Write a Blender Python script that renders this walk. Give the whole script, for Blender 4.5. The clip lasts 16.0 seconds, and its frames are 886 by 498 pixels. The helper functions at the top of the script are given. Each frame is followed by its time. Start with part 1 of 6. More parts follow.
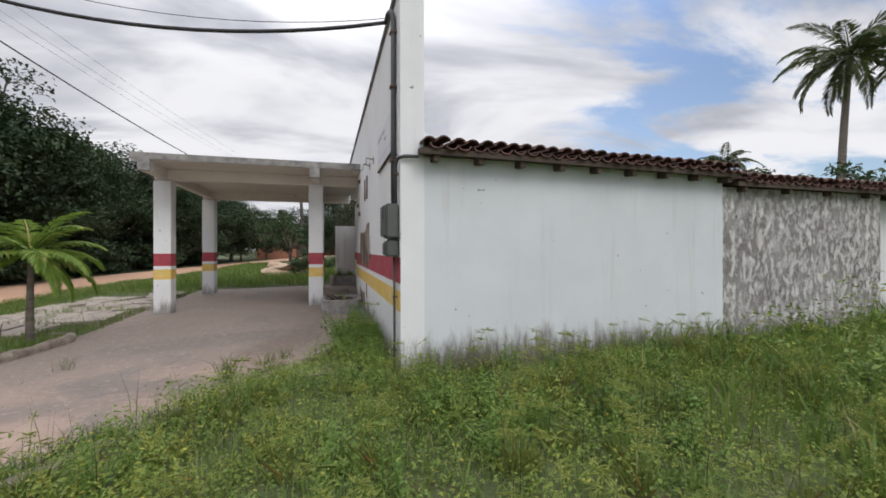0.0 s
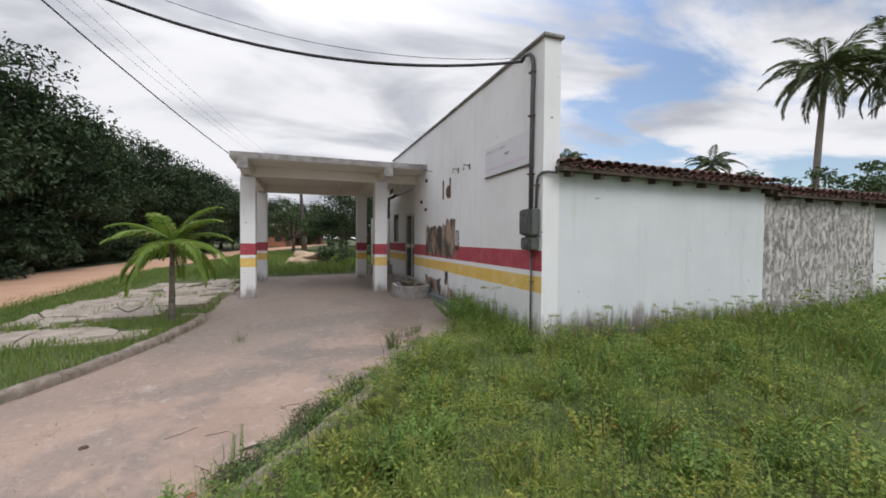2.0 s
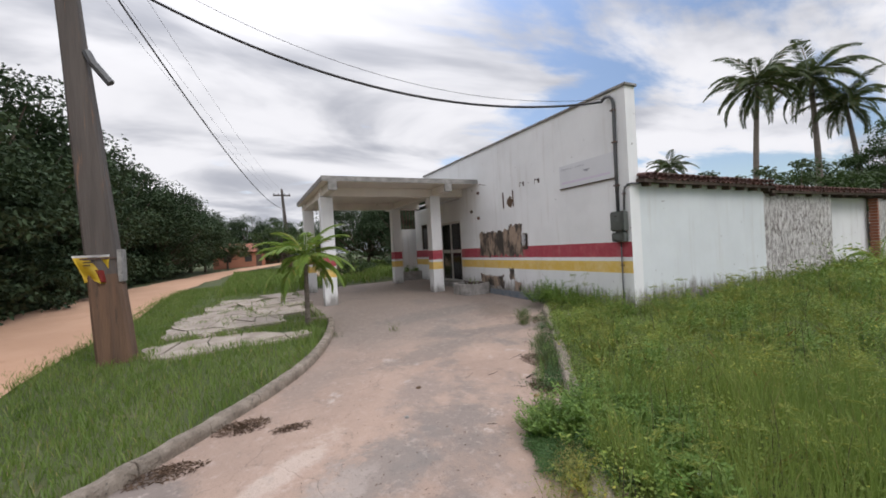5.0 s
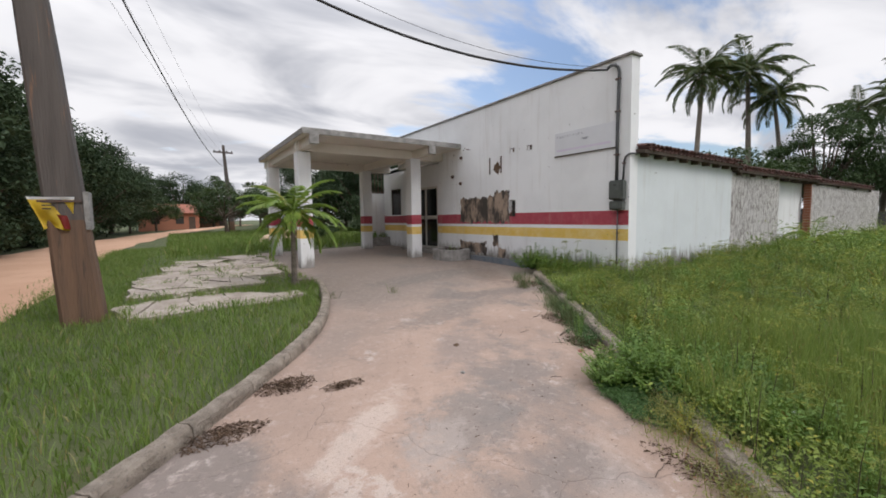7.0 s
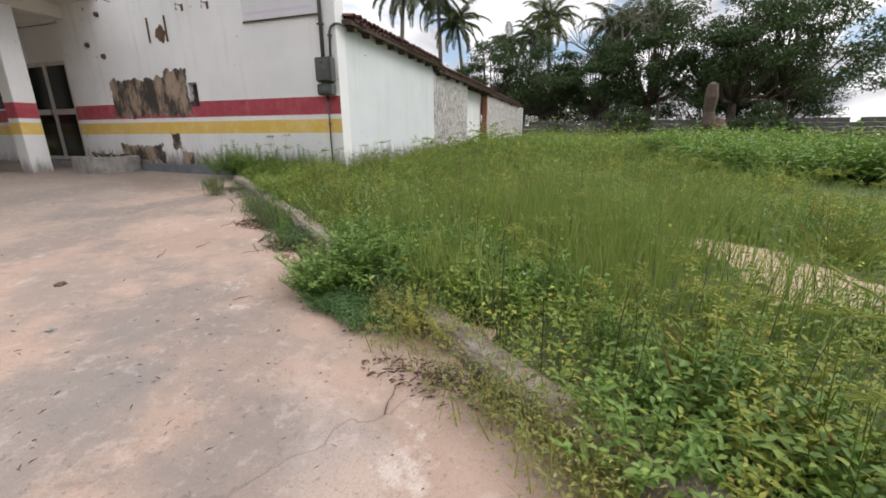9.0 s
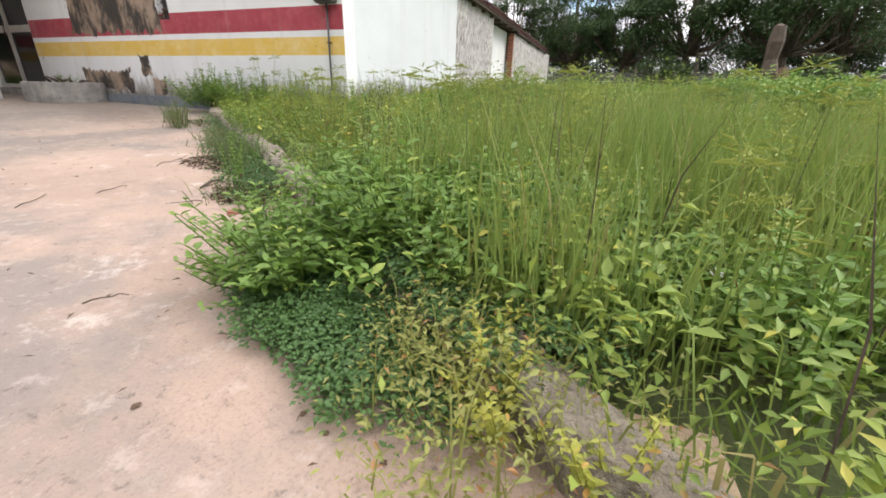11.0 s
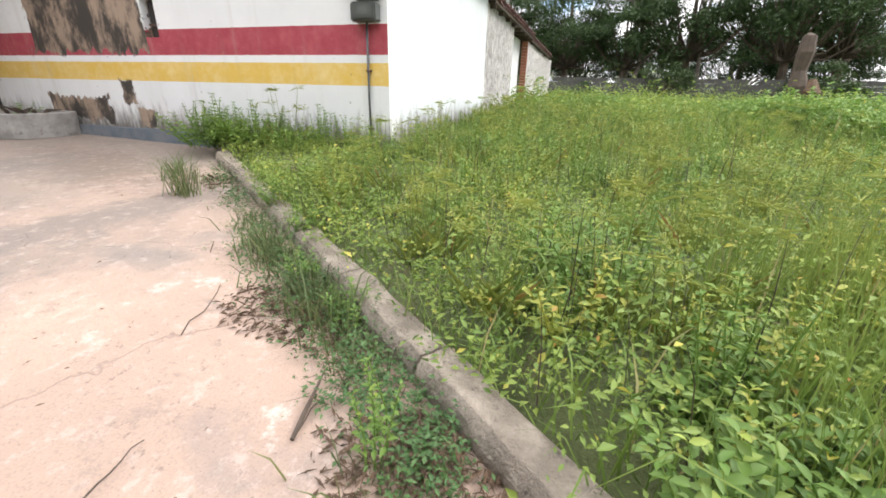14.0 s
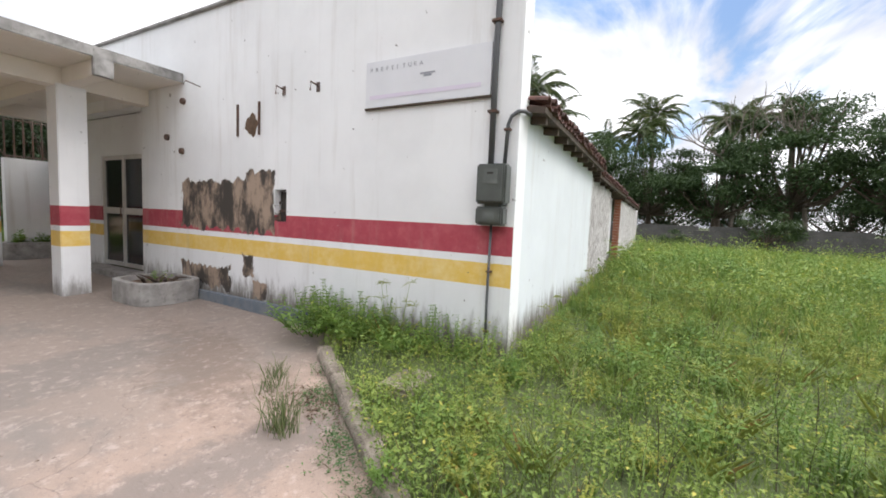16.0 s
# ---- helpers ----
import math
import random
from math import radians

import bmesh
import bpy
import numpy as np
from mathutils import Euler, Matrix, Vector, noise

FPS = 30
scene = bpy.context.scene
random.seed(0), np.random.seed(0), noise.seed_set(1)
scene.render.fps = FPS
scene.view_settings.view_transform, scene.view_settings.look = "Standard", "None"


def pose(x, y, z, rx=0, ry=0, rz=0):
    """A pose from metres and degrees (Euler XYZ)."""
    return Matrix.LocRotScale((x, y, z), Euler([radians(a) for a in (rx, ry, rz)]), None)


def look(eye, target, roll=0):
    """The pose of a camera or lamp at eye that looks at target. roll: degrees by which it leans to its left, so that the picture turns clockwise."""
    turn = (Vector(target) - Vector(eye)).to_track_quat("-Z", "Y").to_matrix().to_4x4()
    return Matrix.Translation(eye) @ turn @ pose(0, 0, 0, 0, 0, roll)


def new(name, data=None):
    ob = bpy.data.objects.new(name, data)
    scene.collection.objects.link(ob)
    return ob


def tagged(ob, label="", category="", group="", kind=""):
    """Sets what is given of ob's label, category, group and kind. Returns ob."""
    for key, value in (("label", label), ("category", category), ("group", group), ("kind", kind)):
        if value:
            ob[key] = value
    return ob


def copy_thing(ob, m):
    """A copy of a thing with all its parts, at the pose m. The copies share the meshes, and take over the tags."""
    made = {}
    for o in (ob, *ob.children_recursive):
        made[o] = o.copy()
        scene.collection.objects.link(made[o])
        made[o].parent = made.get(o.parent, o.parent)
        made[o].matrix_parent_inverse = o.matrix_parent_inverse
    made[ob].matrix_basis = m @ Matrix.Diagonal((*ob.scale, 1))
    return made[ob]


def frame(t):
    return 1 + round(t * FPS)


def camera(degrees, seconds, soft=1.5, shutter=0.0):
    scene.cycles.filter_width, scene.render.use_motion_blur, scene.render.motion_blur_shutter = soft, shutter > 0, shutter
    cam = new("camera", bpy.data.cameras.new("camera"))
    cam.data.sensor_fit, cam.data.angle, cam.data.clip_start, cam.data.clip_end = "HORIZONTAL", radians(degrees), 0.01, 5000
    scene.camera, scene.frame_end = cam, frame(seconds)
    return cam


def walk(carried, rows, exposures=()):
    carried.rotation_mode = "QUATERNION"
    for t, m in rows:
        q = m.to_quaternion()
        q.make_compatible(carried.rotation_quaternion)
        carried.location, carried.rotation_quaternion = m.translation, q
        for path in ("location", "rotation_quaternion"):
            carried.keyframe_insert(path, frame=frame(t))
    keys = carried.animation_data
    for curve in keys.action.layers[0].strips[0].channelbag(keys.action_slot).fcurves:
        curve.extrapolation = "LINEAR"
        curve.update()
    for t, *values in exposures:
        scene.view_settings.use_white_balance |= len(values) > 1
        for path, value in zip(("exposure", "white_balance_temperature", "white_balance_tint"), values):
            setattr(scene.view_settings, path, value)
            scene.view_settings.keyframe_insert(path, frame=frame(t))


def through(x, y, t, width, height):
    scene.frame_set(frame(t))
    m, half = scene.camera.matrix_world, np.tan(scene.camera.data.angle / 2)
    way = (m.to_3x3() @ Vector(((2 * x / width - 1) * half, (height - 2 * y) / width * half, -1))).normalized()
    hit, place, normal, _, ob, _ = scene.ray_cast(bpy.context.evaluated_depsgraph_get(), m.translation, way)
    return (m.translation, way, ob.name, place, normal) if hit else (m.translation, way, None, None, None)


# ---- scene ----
cam = camera(95.1, 16.0, 1.75)
PATH = [
    (0, (-0.167, 0.247, 1.421), (0.383, 2.169, 1.422), -0.1),
    (0.5, (-0.879, 0.156, 1.486), (-0.514, 2.122, 1.492), 0.3),
    (1, (-1.587, -0.15, 1.492), (-1.22, 1.815, 1.423), 0.7),
    (1.5, (-2.195, -0.193, 1.455), (-1.691, 1.74, 1.365), 0.8),
    (2, (-2.893, -0.346, 1.489), (-2.231, 1.54, 1.441), 0.5),
    (2.5, (-3.529, -0.622, 1.509), (-2.785, 1.235, 1.524), 0.2),
    (3, (-4.292, -0.861, 1.526), (-3.577, 1.006, 1.557), 0.5),
    (5.5, (-7.214, -0.875, 1.358), (-6.317, 0.913, 1.348), -3.1),
    (6, (-7.675, -0.708, 1.307), (-6.82, 1.1, 1.321), -0.3),
    (6.5, (-7.825, -0.437, 1.28), (-6.935, 1.354, 1.263), -0.9),
    (7, (-7.722, -0.034, 1.217), (-6.617, 1.625, 1.062), -0.8),
    (7.5, (-7.366, 0.232, 1.052), (-5.811, 1.456, 0.765), -1.0),
    (8, (-7.152, 0.334, 0.963), (-5.336, 0.946, 0.39), -1.4),
    (10.5, (-5.312, 1.152, 0.157), (-3.524, 1.863, -0.39), 2.0),
    (11, (-5.194, 1.319, 0.205), (-3.451, 1.963, -0.533), 1.4),
    (11.5, (-5.115, 1.558, 0.268), (-3.424, 2.191, -0.591), -0.6),
    (12, (-4.918, 1.782, 0.251), (-3.272, 2.444, -0.674), -1.2),
    (12.5, (-4.764, 2.038, 0.269), (-3.114, 2.671, -0.668), 0.5),
    (13, (-4.609, 2.325, 0.309), (-2.917, 2.902, -0.588), 2.0),
    (13.5, (-4.394, 2.573, 0.506), (-2.651, 3.128, -0.302), 2.6),
    (14, (-4.178, 2.86, 0.644), (-2.41, 3.429, -0.097), 1.3),
    (14.5, (-4.031, 3.141, 0.805), (-2.239, 3.775, 0.181), -0.1),
    (15, (-3.968, 3.345, 1.096), (-2.163, 4.073, 0.632), -1.4),
    (15.5, (-3.73, 3.509, 1.27), (-1.949, 4.385, 1.02), -2.0),
    (16, (-3.553, 3.74, 1.402), (-1.798, 4.687, 1.243), 2.4),
]
EXPOSURES = [(0.0, -0.25, 6350, 12), (1.5, -0.22, 6350, 12), (3.0, -0.22, 6350, 12), (5.5, -0.2, 6350, 13), (8.0, -0.1, 6500, 12), (10.5, 0.5, 6650, 12), (12.0, 0.82, 6650, 11), (13.5, 0.95, 6600, 11), (14.5, 0.86, 6500, 11), (16.0, 0.6, 6400, 12)]
walk(cam, [(t, look(eye, target, roll)) for t, eye, target, roll in PATH], EXPOSURES)

# ---- world, sun, exposure ----
scene.view_settings.exposure = 0.0
SUN_AZ, SUN_EL = -12.0, 48.0
world = bpy.data.worlds.new("sky")
scene.world = world
world.use_nodes = True


def build_sky():
    nt = world.node_tree
    nt.nodes.clear()
    N, L = nt.nodes.new, nt.links.new
    out = N("ShaderNodeOutputWorld")
    bg = N("ShaderNodeBackground")
    sky = N("ShaderNodeTexSky")
    sky.sky_type, sky.sun_disc = "NISHITA", False
    sky.sun_elevation, sky.sun_rotation = radians(SUN_EL), radians(SUN_AZ)
    sky_amount = N("ShaderNodeVectorMath")
    sky_amount.operation = "SCALE"
    sky_amount.inputs["Scale"].default_value = 0.15
    L(sky.outputs[0], sky_amount.inputs[0])
    tc = N("ShaderNodeTexCoord")
    sep = N("ShaderNodeSeparateXYZ")
    L(tc.outputs["Generated"], sep.inputs[0])
    lift = N("ShaderNodeMath"); lift.operation = "ADD"; lift.inputs[1].default_value = 0.22
    up = N("ShaderNodeMath"); up.operation = "MAXIMUM"; up.inputs[1].default_value = 0.0
    L(sep.outputs["Z"], up.inputs[0]); L(up.outputs[0], lift.inputs[0])
    flat = N("ShaderNodeVectorMath"); flat.operation = "DIVIDE"
    comb = N("ShaderNodeCombineXYZ")
    for k in range(3):
        L(lift.outputs[0], comb.inputs[k])
    L(tc.outputs["Generated"], flat.inputs[0]); L(comb.outputs[0], flat.inputs[1])
    stretch = N("ShaderNodeMapping")
    stretch.inputs["Location"].default_value = (0.35, 0.1, 0.0)
    stretch.inputs["Rotation"].default_value = (0, 0, radians(25))
    stretch.inputs["Scale"].default_value = (0.75, 1.25, 0.0)
    L(flat.outputs[0], stretch.inputs[0])

    def cloud(scale, detail, lo, hi, rough=0.55):
        n = N("ShaderNodeTexNoise")
        n.inputs["Scale"].default_value, n.inputs["Detail"].default_value = scale, detail
        n.inputs["Roughness"].default_value = rough
        n.inputs["Distortion"].default_value = 0.5
        L(stretch.outputs[0], n.inputs["Vector"])
        r = N("ShaderNodeMapRange"); r.interpolation_type = "SMOOTHSTEP"
        r.inputs[1].default_value, r.inputs[2].default_value = lo, hi
        L(n.outputs[0], r.inputs[0])
        return r.outputs[0]
    # the cover is thinner to the east, where blue shows between the streaks
    east = N("ShaderNodeMapRange"); east.interpolation_type = "SMOOTHSTEP"
    east.inputs[1].default_value, east.inputs[2].default_value = 0.1, 0.85
    east.inputs[3].default_value, east.inputs[4].default_value = 0.24, -0.02
    L(sep.outputs["X"], east.inputs[0])
    back = N("ShaderNodeMapRange"); back.interpolation_type = "SMOOTHSTEP"
    back.inputs[1].default_value, back.inputs[2].default_value = 0.8, 0.97
    back.inputs[3].default_value, back.inputs[4].default_value = 0.0, 0.13
    L(sep.outputs["X"], back.inputs[0])
    thin = N("ShaderNodeMath"); thin.operation = "ADD"
    L(east.outputs[0], thin.inputs[0]); L(back.outputs[0], thin.inputs[1])
    cover0 = cloud(1.5, 9, 0.0, 1.0)
    cadd = N("ShaderNodeMath"); cadd.operation = "ADD"
    L(cover0, cadd.inputs[0]); L(thin.outputs[0], cadd.inputs[1])
    cover = N("ShaderNodeMapRange"); cover.interpolation_type = "SMOOTHSTEP"
    cover.inputs[1].default_value, cover.inputs[2].default_value = 0.40, 0.60
    L(cadd.outputs[0], cover.inputs[0])
    tone = cloud(1.35, 5, 0.36, 0.60, 0.5)
    ramp = N("ShaderNodeMix"); ramp.data_type = "RGBA"
    ramp.inputs["A"].default_value = (0.54, 0.56, 0.61, 1)
    ramp.inputs["B"].default_value = (1.05, 1.05, 1.06, 1)
    L(tone, ramp.inputs["Factor"])
    mixed = N("ShaderNodeMix"); mixed.data_type = "RGBA"
    L(cover.outputs[0], mixed.inputs["Factor"])
    L(sky_amount.outputs[0], mixed.inputs["A"]); L(ramp.outputs["Result"], mixed.inputs["B"])
    # an overcast sky is about three times as bright overhead as at the horizon
    zen = N("ShaderNodeMapRange"); zen.interpolation_type = "SMOOTHSTEP"
    zen.inputs[1].default_value, zen.inputs[2].default_value = 0.30, 0.95
    zen.inputs[3].default_value, zen.inputs[4].default_value = 1.0, 2.35
    L(sep.outputs["Z"], zen.inputs[0])
    L(mixed.outputs["Result"], bg.inputs["Color"]); L(zen.outputs[0], bg.inputs["Strength"])
    L(bg.outputs[0], out.inputs[0])


build_sky()
sun = new("sun", bpy.data.lights.new("sun", "SUN"))
sun.data.energy, sun.data.angle, sun.data.color = 1.5, radians(25), (1.0, 0.96, 0.9)
sun.matrix_world = look((0, 0, 30), (-30 * math.sin(radians(SUN_AZ - 190)), -30 * math.cos(radians(SUN_AZ - 190)), 30 - 30 * math.tan(radians(SUN_EL))))

# ---- materials ----


def clamp_node(nt, src, lo, hi, a=0.0, b=1.0):
    r = nt.nodes.new("ShaderNodeMapRange")
    r.interpolation_type = "SMOOTHSTEP"
    for k, v in enumerate((lo, hi, a, b)):
        r.inputs[k + 1].default_value = v
    nt.links.new(src, r.inputs[0])
    return r.outputs[0]


def math_node(nt, op, a, b=None):
    m = nt.nodes.new("ShaderNodeMath")
    m.operation = op
    for k, v in enumerate((a, b)):
        if v is None:
            continue
        if isinstance(v, (int, float)):
            m.inputs[k].default_value = v
        else:
            nt.links.new(v, m.inputs[k])
    return m.outputs[0]


def mix_node(nt, fac, a, b):
    m = nt.nodes.new("ShaderNodeMix")
    m.data_type = "RGBA"
    for sock, v in (("Factor", fac), ("A", a), ("B", b)):
        if isinstance(v, (int, float)):
            m.inputs[sock].default_value = v
        elif isinstance(v, tuple):
            m.inputs[sock].default_value = (*v, 1)
        else:
            nt.links.new(v, m.inputs[sock])
    return m.outputs["Result"]


def noise_node(nt, vec, scale, detail=5, rough=0.6, stretch=None):
    n = nt.nodes.new("ShaderNodeTexNoise")
    n.inputs["Scale"].default_value, n.inputs["Detail"].default_value, n.inputs["Roughness"].default_value = scale, detail, rough
    if stretch:
        mp = nt.nodes.new("ShaderNodeMapping")
        mp.inputs["Scale"].default_value = stretch
        nt.links.new(vec, mp.inputs[0])
        vec = mp.outputs[0]
    nt.links.new(vec, n.inputs["Vector"])
    return n.outputs[0]


def start_mat(name, rough=0.8, metal=0.0):
    m = bpy.data.materials.new(name)
    m.use_nodes = True
    nt = m.node_tree
    bsdf = nt.nodes["Principled BSDF"]
    bsdf.inputs["Roughness"].default_value, bsdf.inputs["Metallic"].default_value = rough, metal
    pos = nt.nodes.new("ShaderNodeNewGeometry").outputs["Position"]
    return m, nt, bsdf, pos


def bump(nt, bsdf, height, strength, dist):
    b = nt.nodes.new("ShaderNodeBump")
    b.inputs["Strength"].default_value, b.inputs["Distance"].default_value = strength, dist
    nt.links.new(height, b.inputs["Height"])
    nt.links.new(b.outputs[0], bsdf.inputs["Normal"])


def rough_mat(name, a, b, scale=4.0, fine=60.0, rough=0.85, relief=0.3, dist=0.01, metal=0.0, dirt=None, stretch=None):
    """A surface of two colours mixed at a broad and a fine scale, with fine relief and, if given, stains."""
    m, nt, bsdf, pos = start_mat(name, rough, metal)
    broad = clamp_node(nt, noise_node(nt, pos, scale, 6, 0.6, stretch), 0.3, 0.7)
    grain = noise_node(nt, pos, fine, 4, 0.7, stretch)
    f = math_node(nt, "ADD", math_node(nt, "MULTIPLY", broad, 0.65), math_node(nt, "MULTIPLY", grain, 0.35))
    col = mix_node(nt, f, a, b)
    if dirt:
        spots = clamp_node(nt, noise_node(nt, pos, scale * 2.3, 8, 0.7, stretch), 0.56, 0.7)
        col = mix_node(nt, math_node(nt, "MULTIPLY", spots, 0.7), col, dirt)
    nt.links.new(col, bsdf.inputs["Base Color"])
    bump(nt, bsdf, math_node(nt, "ADD", grain, broad), relief, dist)
    return m


def leaf_mat(name, a, b, dry=None, rough=0.55, through=0.35):
    m, nt, bsdf, pos = start_mat(name, rough)
    geo = nt.nodes.new("ShaderNodeNewGeometry")
    patch = clamp_node(nt, noise_node(nt, pos, 1.1, 4), 0.3, 0.7)
    f = math_node(nt, "ADD", math_node(nt, "MULTIPLY", geo.outputs["Random Per Island"], 0.5), math_node(nt, "MULTIPLY", patch, 0.5))
    col = mix_node(nt, f, a, b)
    if dry:
        d = clamp_node(nt, geo.outputs["Random Per Island"], 0.92, 0.99)
        col = mix_node(nt, d, col, dry)
    nt.links.new(col, bsdf.inputs["Base Color"])
    trans = nt.nodes.new("ShaderNodeBsdfTranslucent")
    nt.links.new(col, trans.inputs[0])
    mx = nt.nodes.new("ShaderNodeMixShader")
    mx.inputs[0].default_value = through
    nt.links.new(bsdf.outputs[0], mx.inputs[1]); nt.links.new(trans.outputs[0], mx.inputs[2])
    nt.links.new(mx.outputs[0], nt.nodes["Material Output"].inputs[0])
    return m


def box_mask(nt, u, v, u0, u1, v0, v1, edge, jitter):
    """1 inside the rectangle, with an edge that the jitter roughens."""
    a = math_node(nt, "MINIMUM", math_node(nt, "SUBTRACT", u, u0), math_node(nt, "SUBTRACT", u1, u))
    b = math_node(nt, "MINIMUM", math_node(nt, "SUBTRACT", v, v0), math_node(nt, "SUBTRACT", v1, v))
    return clamp_node(nt, math_node(nt, "ADD", math_node(nt, "MINIMUM", a, b), jitter), 0.0, edge)


def painted_wall(name, stripes=True, peeled=(), grime=0.5, base_z=-0.1, tint=(0.80, 0.81, 0.82), coarse=False):
    m, nt, bsdf, pos = start_mat(name, 0.7)
    sep = nt.nodes.new("ShaderNodeSeparateXYZ")
    nt.links.new(pos, sep.inputs[0])
    x, y, z = sep.outputs
    broad = clamp_node(nt, noise_node(nt, pos, 0.9, 6), 0.3, 0.72)
    fine = noise_node(nt, pos, 45, 4, 0.7)
    col = mix_node(nt, broad, tint, tuple(c * 0.91 for c in tint))
    if stripes:
        wob = math_node(nt, "MULTIPLY", math_node(nt, "SUBTRACT", noise_node(nt, pos, 7, 3), 0.5), 0.012)
        zz = math_node(nt, "ADD", z, wob)
        faded = clamp_node(nt, noise_node(nt, pos, 5, 8, 0.7), 0.35, 0.75)
        red = mix_node(nt, faded, (0.36, 0.045, 0.07), (0.46, 0.10, 0.12))
        yel = mix_node(nt, faded, (0.72, 0.48, 0.10), (0.78, 0.60, 0.26))
        for lo, hi, c in ((0.99, 1.32, red), (0.64, 0.90, yel)):
            inside = math_node(nt, "MULTIPLY", math_node(nt, "MULTIPLY", math_node(nt, "GREATER_THAN", zz, lo), math_node(nt, "LESS_THAN", zz, hi)), math_node(nt, "GREATER_THAN", y, 5.174))
            flake = clamp_node(nt, noise_node(nt, pos, 22, 8, 0.75), 0.28, 0.34)
            col = mix_node(nt, math_node(nt, "MULTIPLY", inside, flake), col, c)
    # rain streaks, stretched downwards
    streak = clamp_node(nt, noise_node(nt, pos, 1.0, 6, 0.65, (5.0, 5.0, 0.35)), 0.52, 0.8)
    col = mix_node(nt, math_node(nt, "MULTIPLY", streak, 0.30 * grime), col, (0.40, 0.36, 0.31))
    # splashed soil and mould at the foot, uneven in height
    foot_noise = noise_node(nt, pos, 1.0, 8, 0.75, (7.0, 7.0, 1.6))
    foot = math_node(nt, "SUBTRACT", math_node(nt, "MULTIPLY", foot_noise, 1.1), math_node(nt, "SUBTRACT", z, base_z))
    col = mix_node(nt, math_node(nt, "MULTIPLY", clamp_node(nt, foot, 0.10, 0.55), 0.85 * grime), col, (0.13, 0.11, 0.09))
    specks = clamp_node(nt, noise_node(nt, pos, 9, 2, 0.5), 0.745, 0.765)
    col = mix_node(nt, math_node(nt, "MULTIPLY", specks, 0.7), col, (0.12, 0.10, 0.09))
    height = fine
    if coarse:
        lumps = noise_node(nt, pos, 19, 8, 0.75)
        bare = clamp_node(nt, noise_node(nt, pos, 8.5, 10, 0.82, (1.0, 1.0, 0.55)), 0.46, 0.57)
        patchy = clamp_node(nt, noise_node(nt, pos, 1.3, 5, 0.6), 0.35, 0.65, 0.55, 0.95)
        col = mix_node(nt, math_node(nt, "MULTIPLY", bare, patchy), col, (0.23, 0.20, 0.185))
        height = math_node(nt, "ADD", lumps, math_node(nt, "MULTIPLY", bare, -0.6))
    for u0, u1, v0, v1, jag in peeled:
        j = math_node(nt, "MULTIPLY", math_node(nt, "SUBTRACT", noise_node(nt, pos, 3.2, 6, 0.65, (1.0, 2.2, 0.9)), 0.5), jag)
        mask = box_mask(nt, y, z, u0, u1, v0, v1, 0.015, j)
        tone = clamp_node(nt, noise_node(nt, pos, 1.0, 8, 0.72, (2.6, 2.6, 1.2)), 0.40, 0.56)
        bare = mix_node(nt, tone, (0.36, 0.27, 0.205), (0.05, 0.042, 0.036))
        col = mix_node(nt, mask, col, bare)
        height = math_node(nt, "SUBTRACT", height, math_node(nt, "MULTIPLY", mask, 1.5))
    nt.links.new(col, bsdf.inputs["Base Color"])
    bump(nt, bsdf, height, 0.9 if coarse else 0.25, 0.03 if coarse else 0.006)
    return m


WALL = painted_wall("striped_plaster", True, ((9.0, 11.5, 1.02, 1.86, 0.5), (9.02, 9.7, 1.2, 2.0, 0.4), (10.1, 11.5, 0.02, 0.40, 0.55), (9.15, 9.5, -0.05, 0.24, 0.3), (9.48, 9.76, 0.30, 0.66, 0.3)), 1.1)
COLUMN = painted_wall("striped_column_plaster", True, (), 0.9, -0.25)
# white plaster with the annex side's bluish shade put into the tint
WHITE = painted_wall("shaded_white_plaster", False, (), 1.15, -0.03, (0.66, 0.70, 0.72))
ROUGH = painted_wall("rough_render", False, (), 0.8, -0.1, (0.72, 0.70, 0.68), True)
STAINED = painted_wall("stained_plaster", False, (), 1.6, 0.0)
CEIL = painted_wall("canopy_plaster", False, (), 0.5, -5, (0.76, 0.72, 0.66))
EDGE = rough_mat("weathered_concrete_edge", (0.38, 0.37, 0.355), (0.13, 0.125, 0.12), 5, 50, 0.9, 0.4, 0.01, dirt=(0.08, 0.075, 0.07))
CONCRETE = rough_mat("concrete_kerb", (0.46, 0.39, 0.32), (0.17, 0.14, 0.11), 6.5, 55, 0.95, 1.0, 0.03, dirt=(0.05, 0.045, 0.04))
DRIVE = None
STONE = rough_mat("planter_cement", (0.42, 0.40, 0.38), (0.20, 0.19, 0.18), 5, 50, 0.95, 0.5, 0.02, dirt=(0.09, 0.08, 0.075))
BLUE = rough_mat("blue_grey_base", (0.10, 0.13, 0.17), (0.20, 0.21, 0.22), 4, 40, 0.85, 0.4, 0.01, dirt=(0.07, 0.06, 0.05))
SOIL = rough_mat("grassy_soil", (0.055, 0.075, 0.025), (0.10, 0.115, 0.045), 0.8, 12, 0.95, 0.6, 0.05, dirt=(0.16, 0.12, 0.075))
ROAD = rough_mat("red_sand_road", (0.58, 0.36, 0.24), (0.50, 0.30, 0.19), 0.5, 20, 0.95, 0.4, 0.03, dirt=(0.42, 0.24, 0.15))
SAND = rough_mat("bare_sandy_soil", (0.50, 0.38, 0.27), (0.40, 0.29, 0.20), 1.5, 25, 0.95, 0.5, 0.03)
LEAFLITTER = rough_mat("dead_leaves", (0.16, 0.10, 0.06), (0.07, 0.045, 0.03), 9, 60, 0.95, 0.6, 0.02)
TILE = rough_mat("clay_roof_tile", (0.17, 0.075, 0.06), (0.06, 0.045, 0.04), 5, 45, 0.9, 0.5, 0.01, dirt=(0.03, 0.027, 0.025))
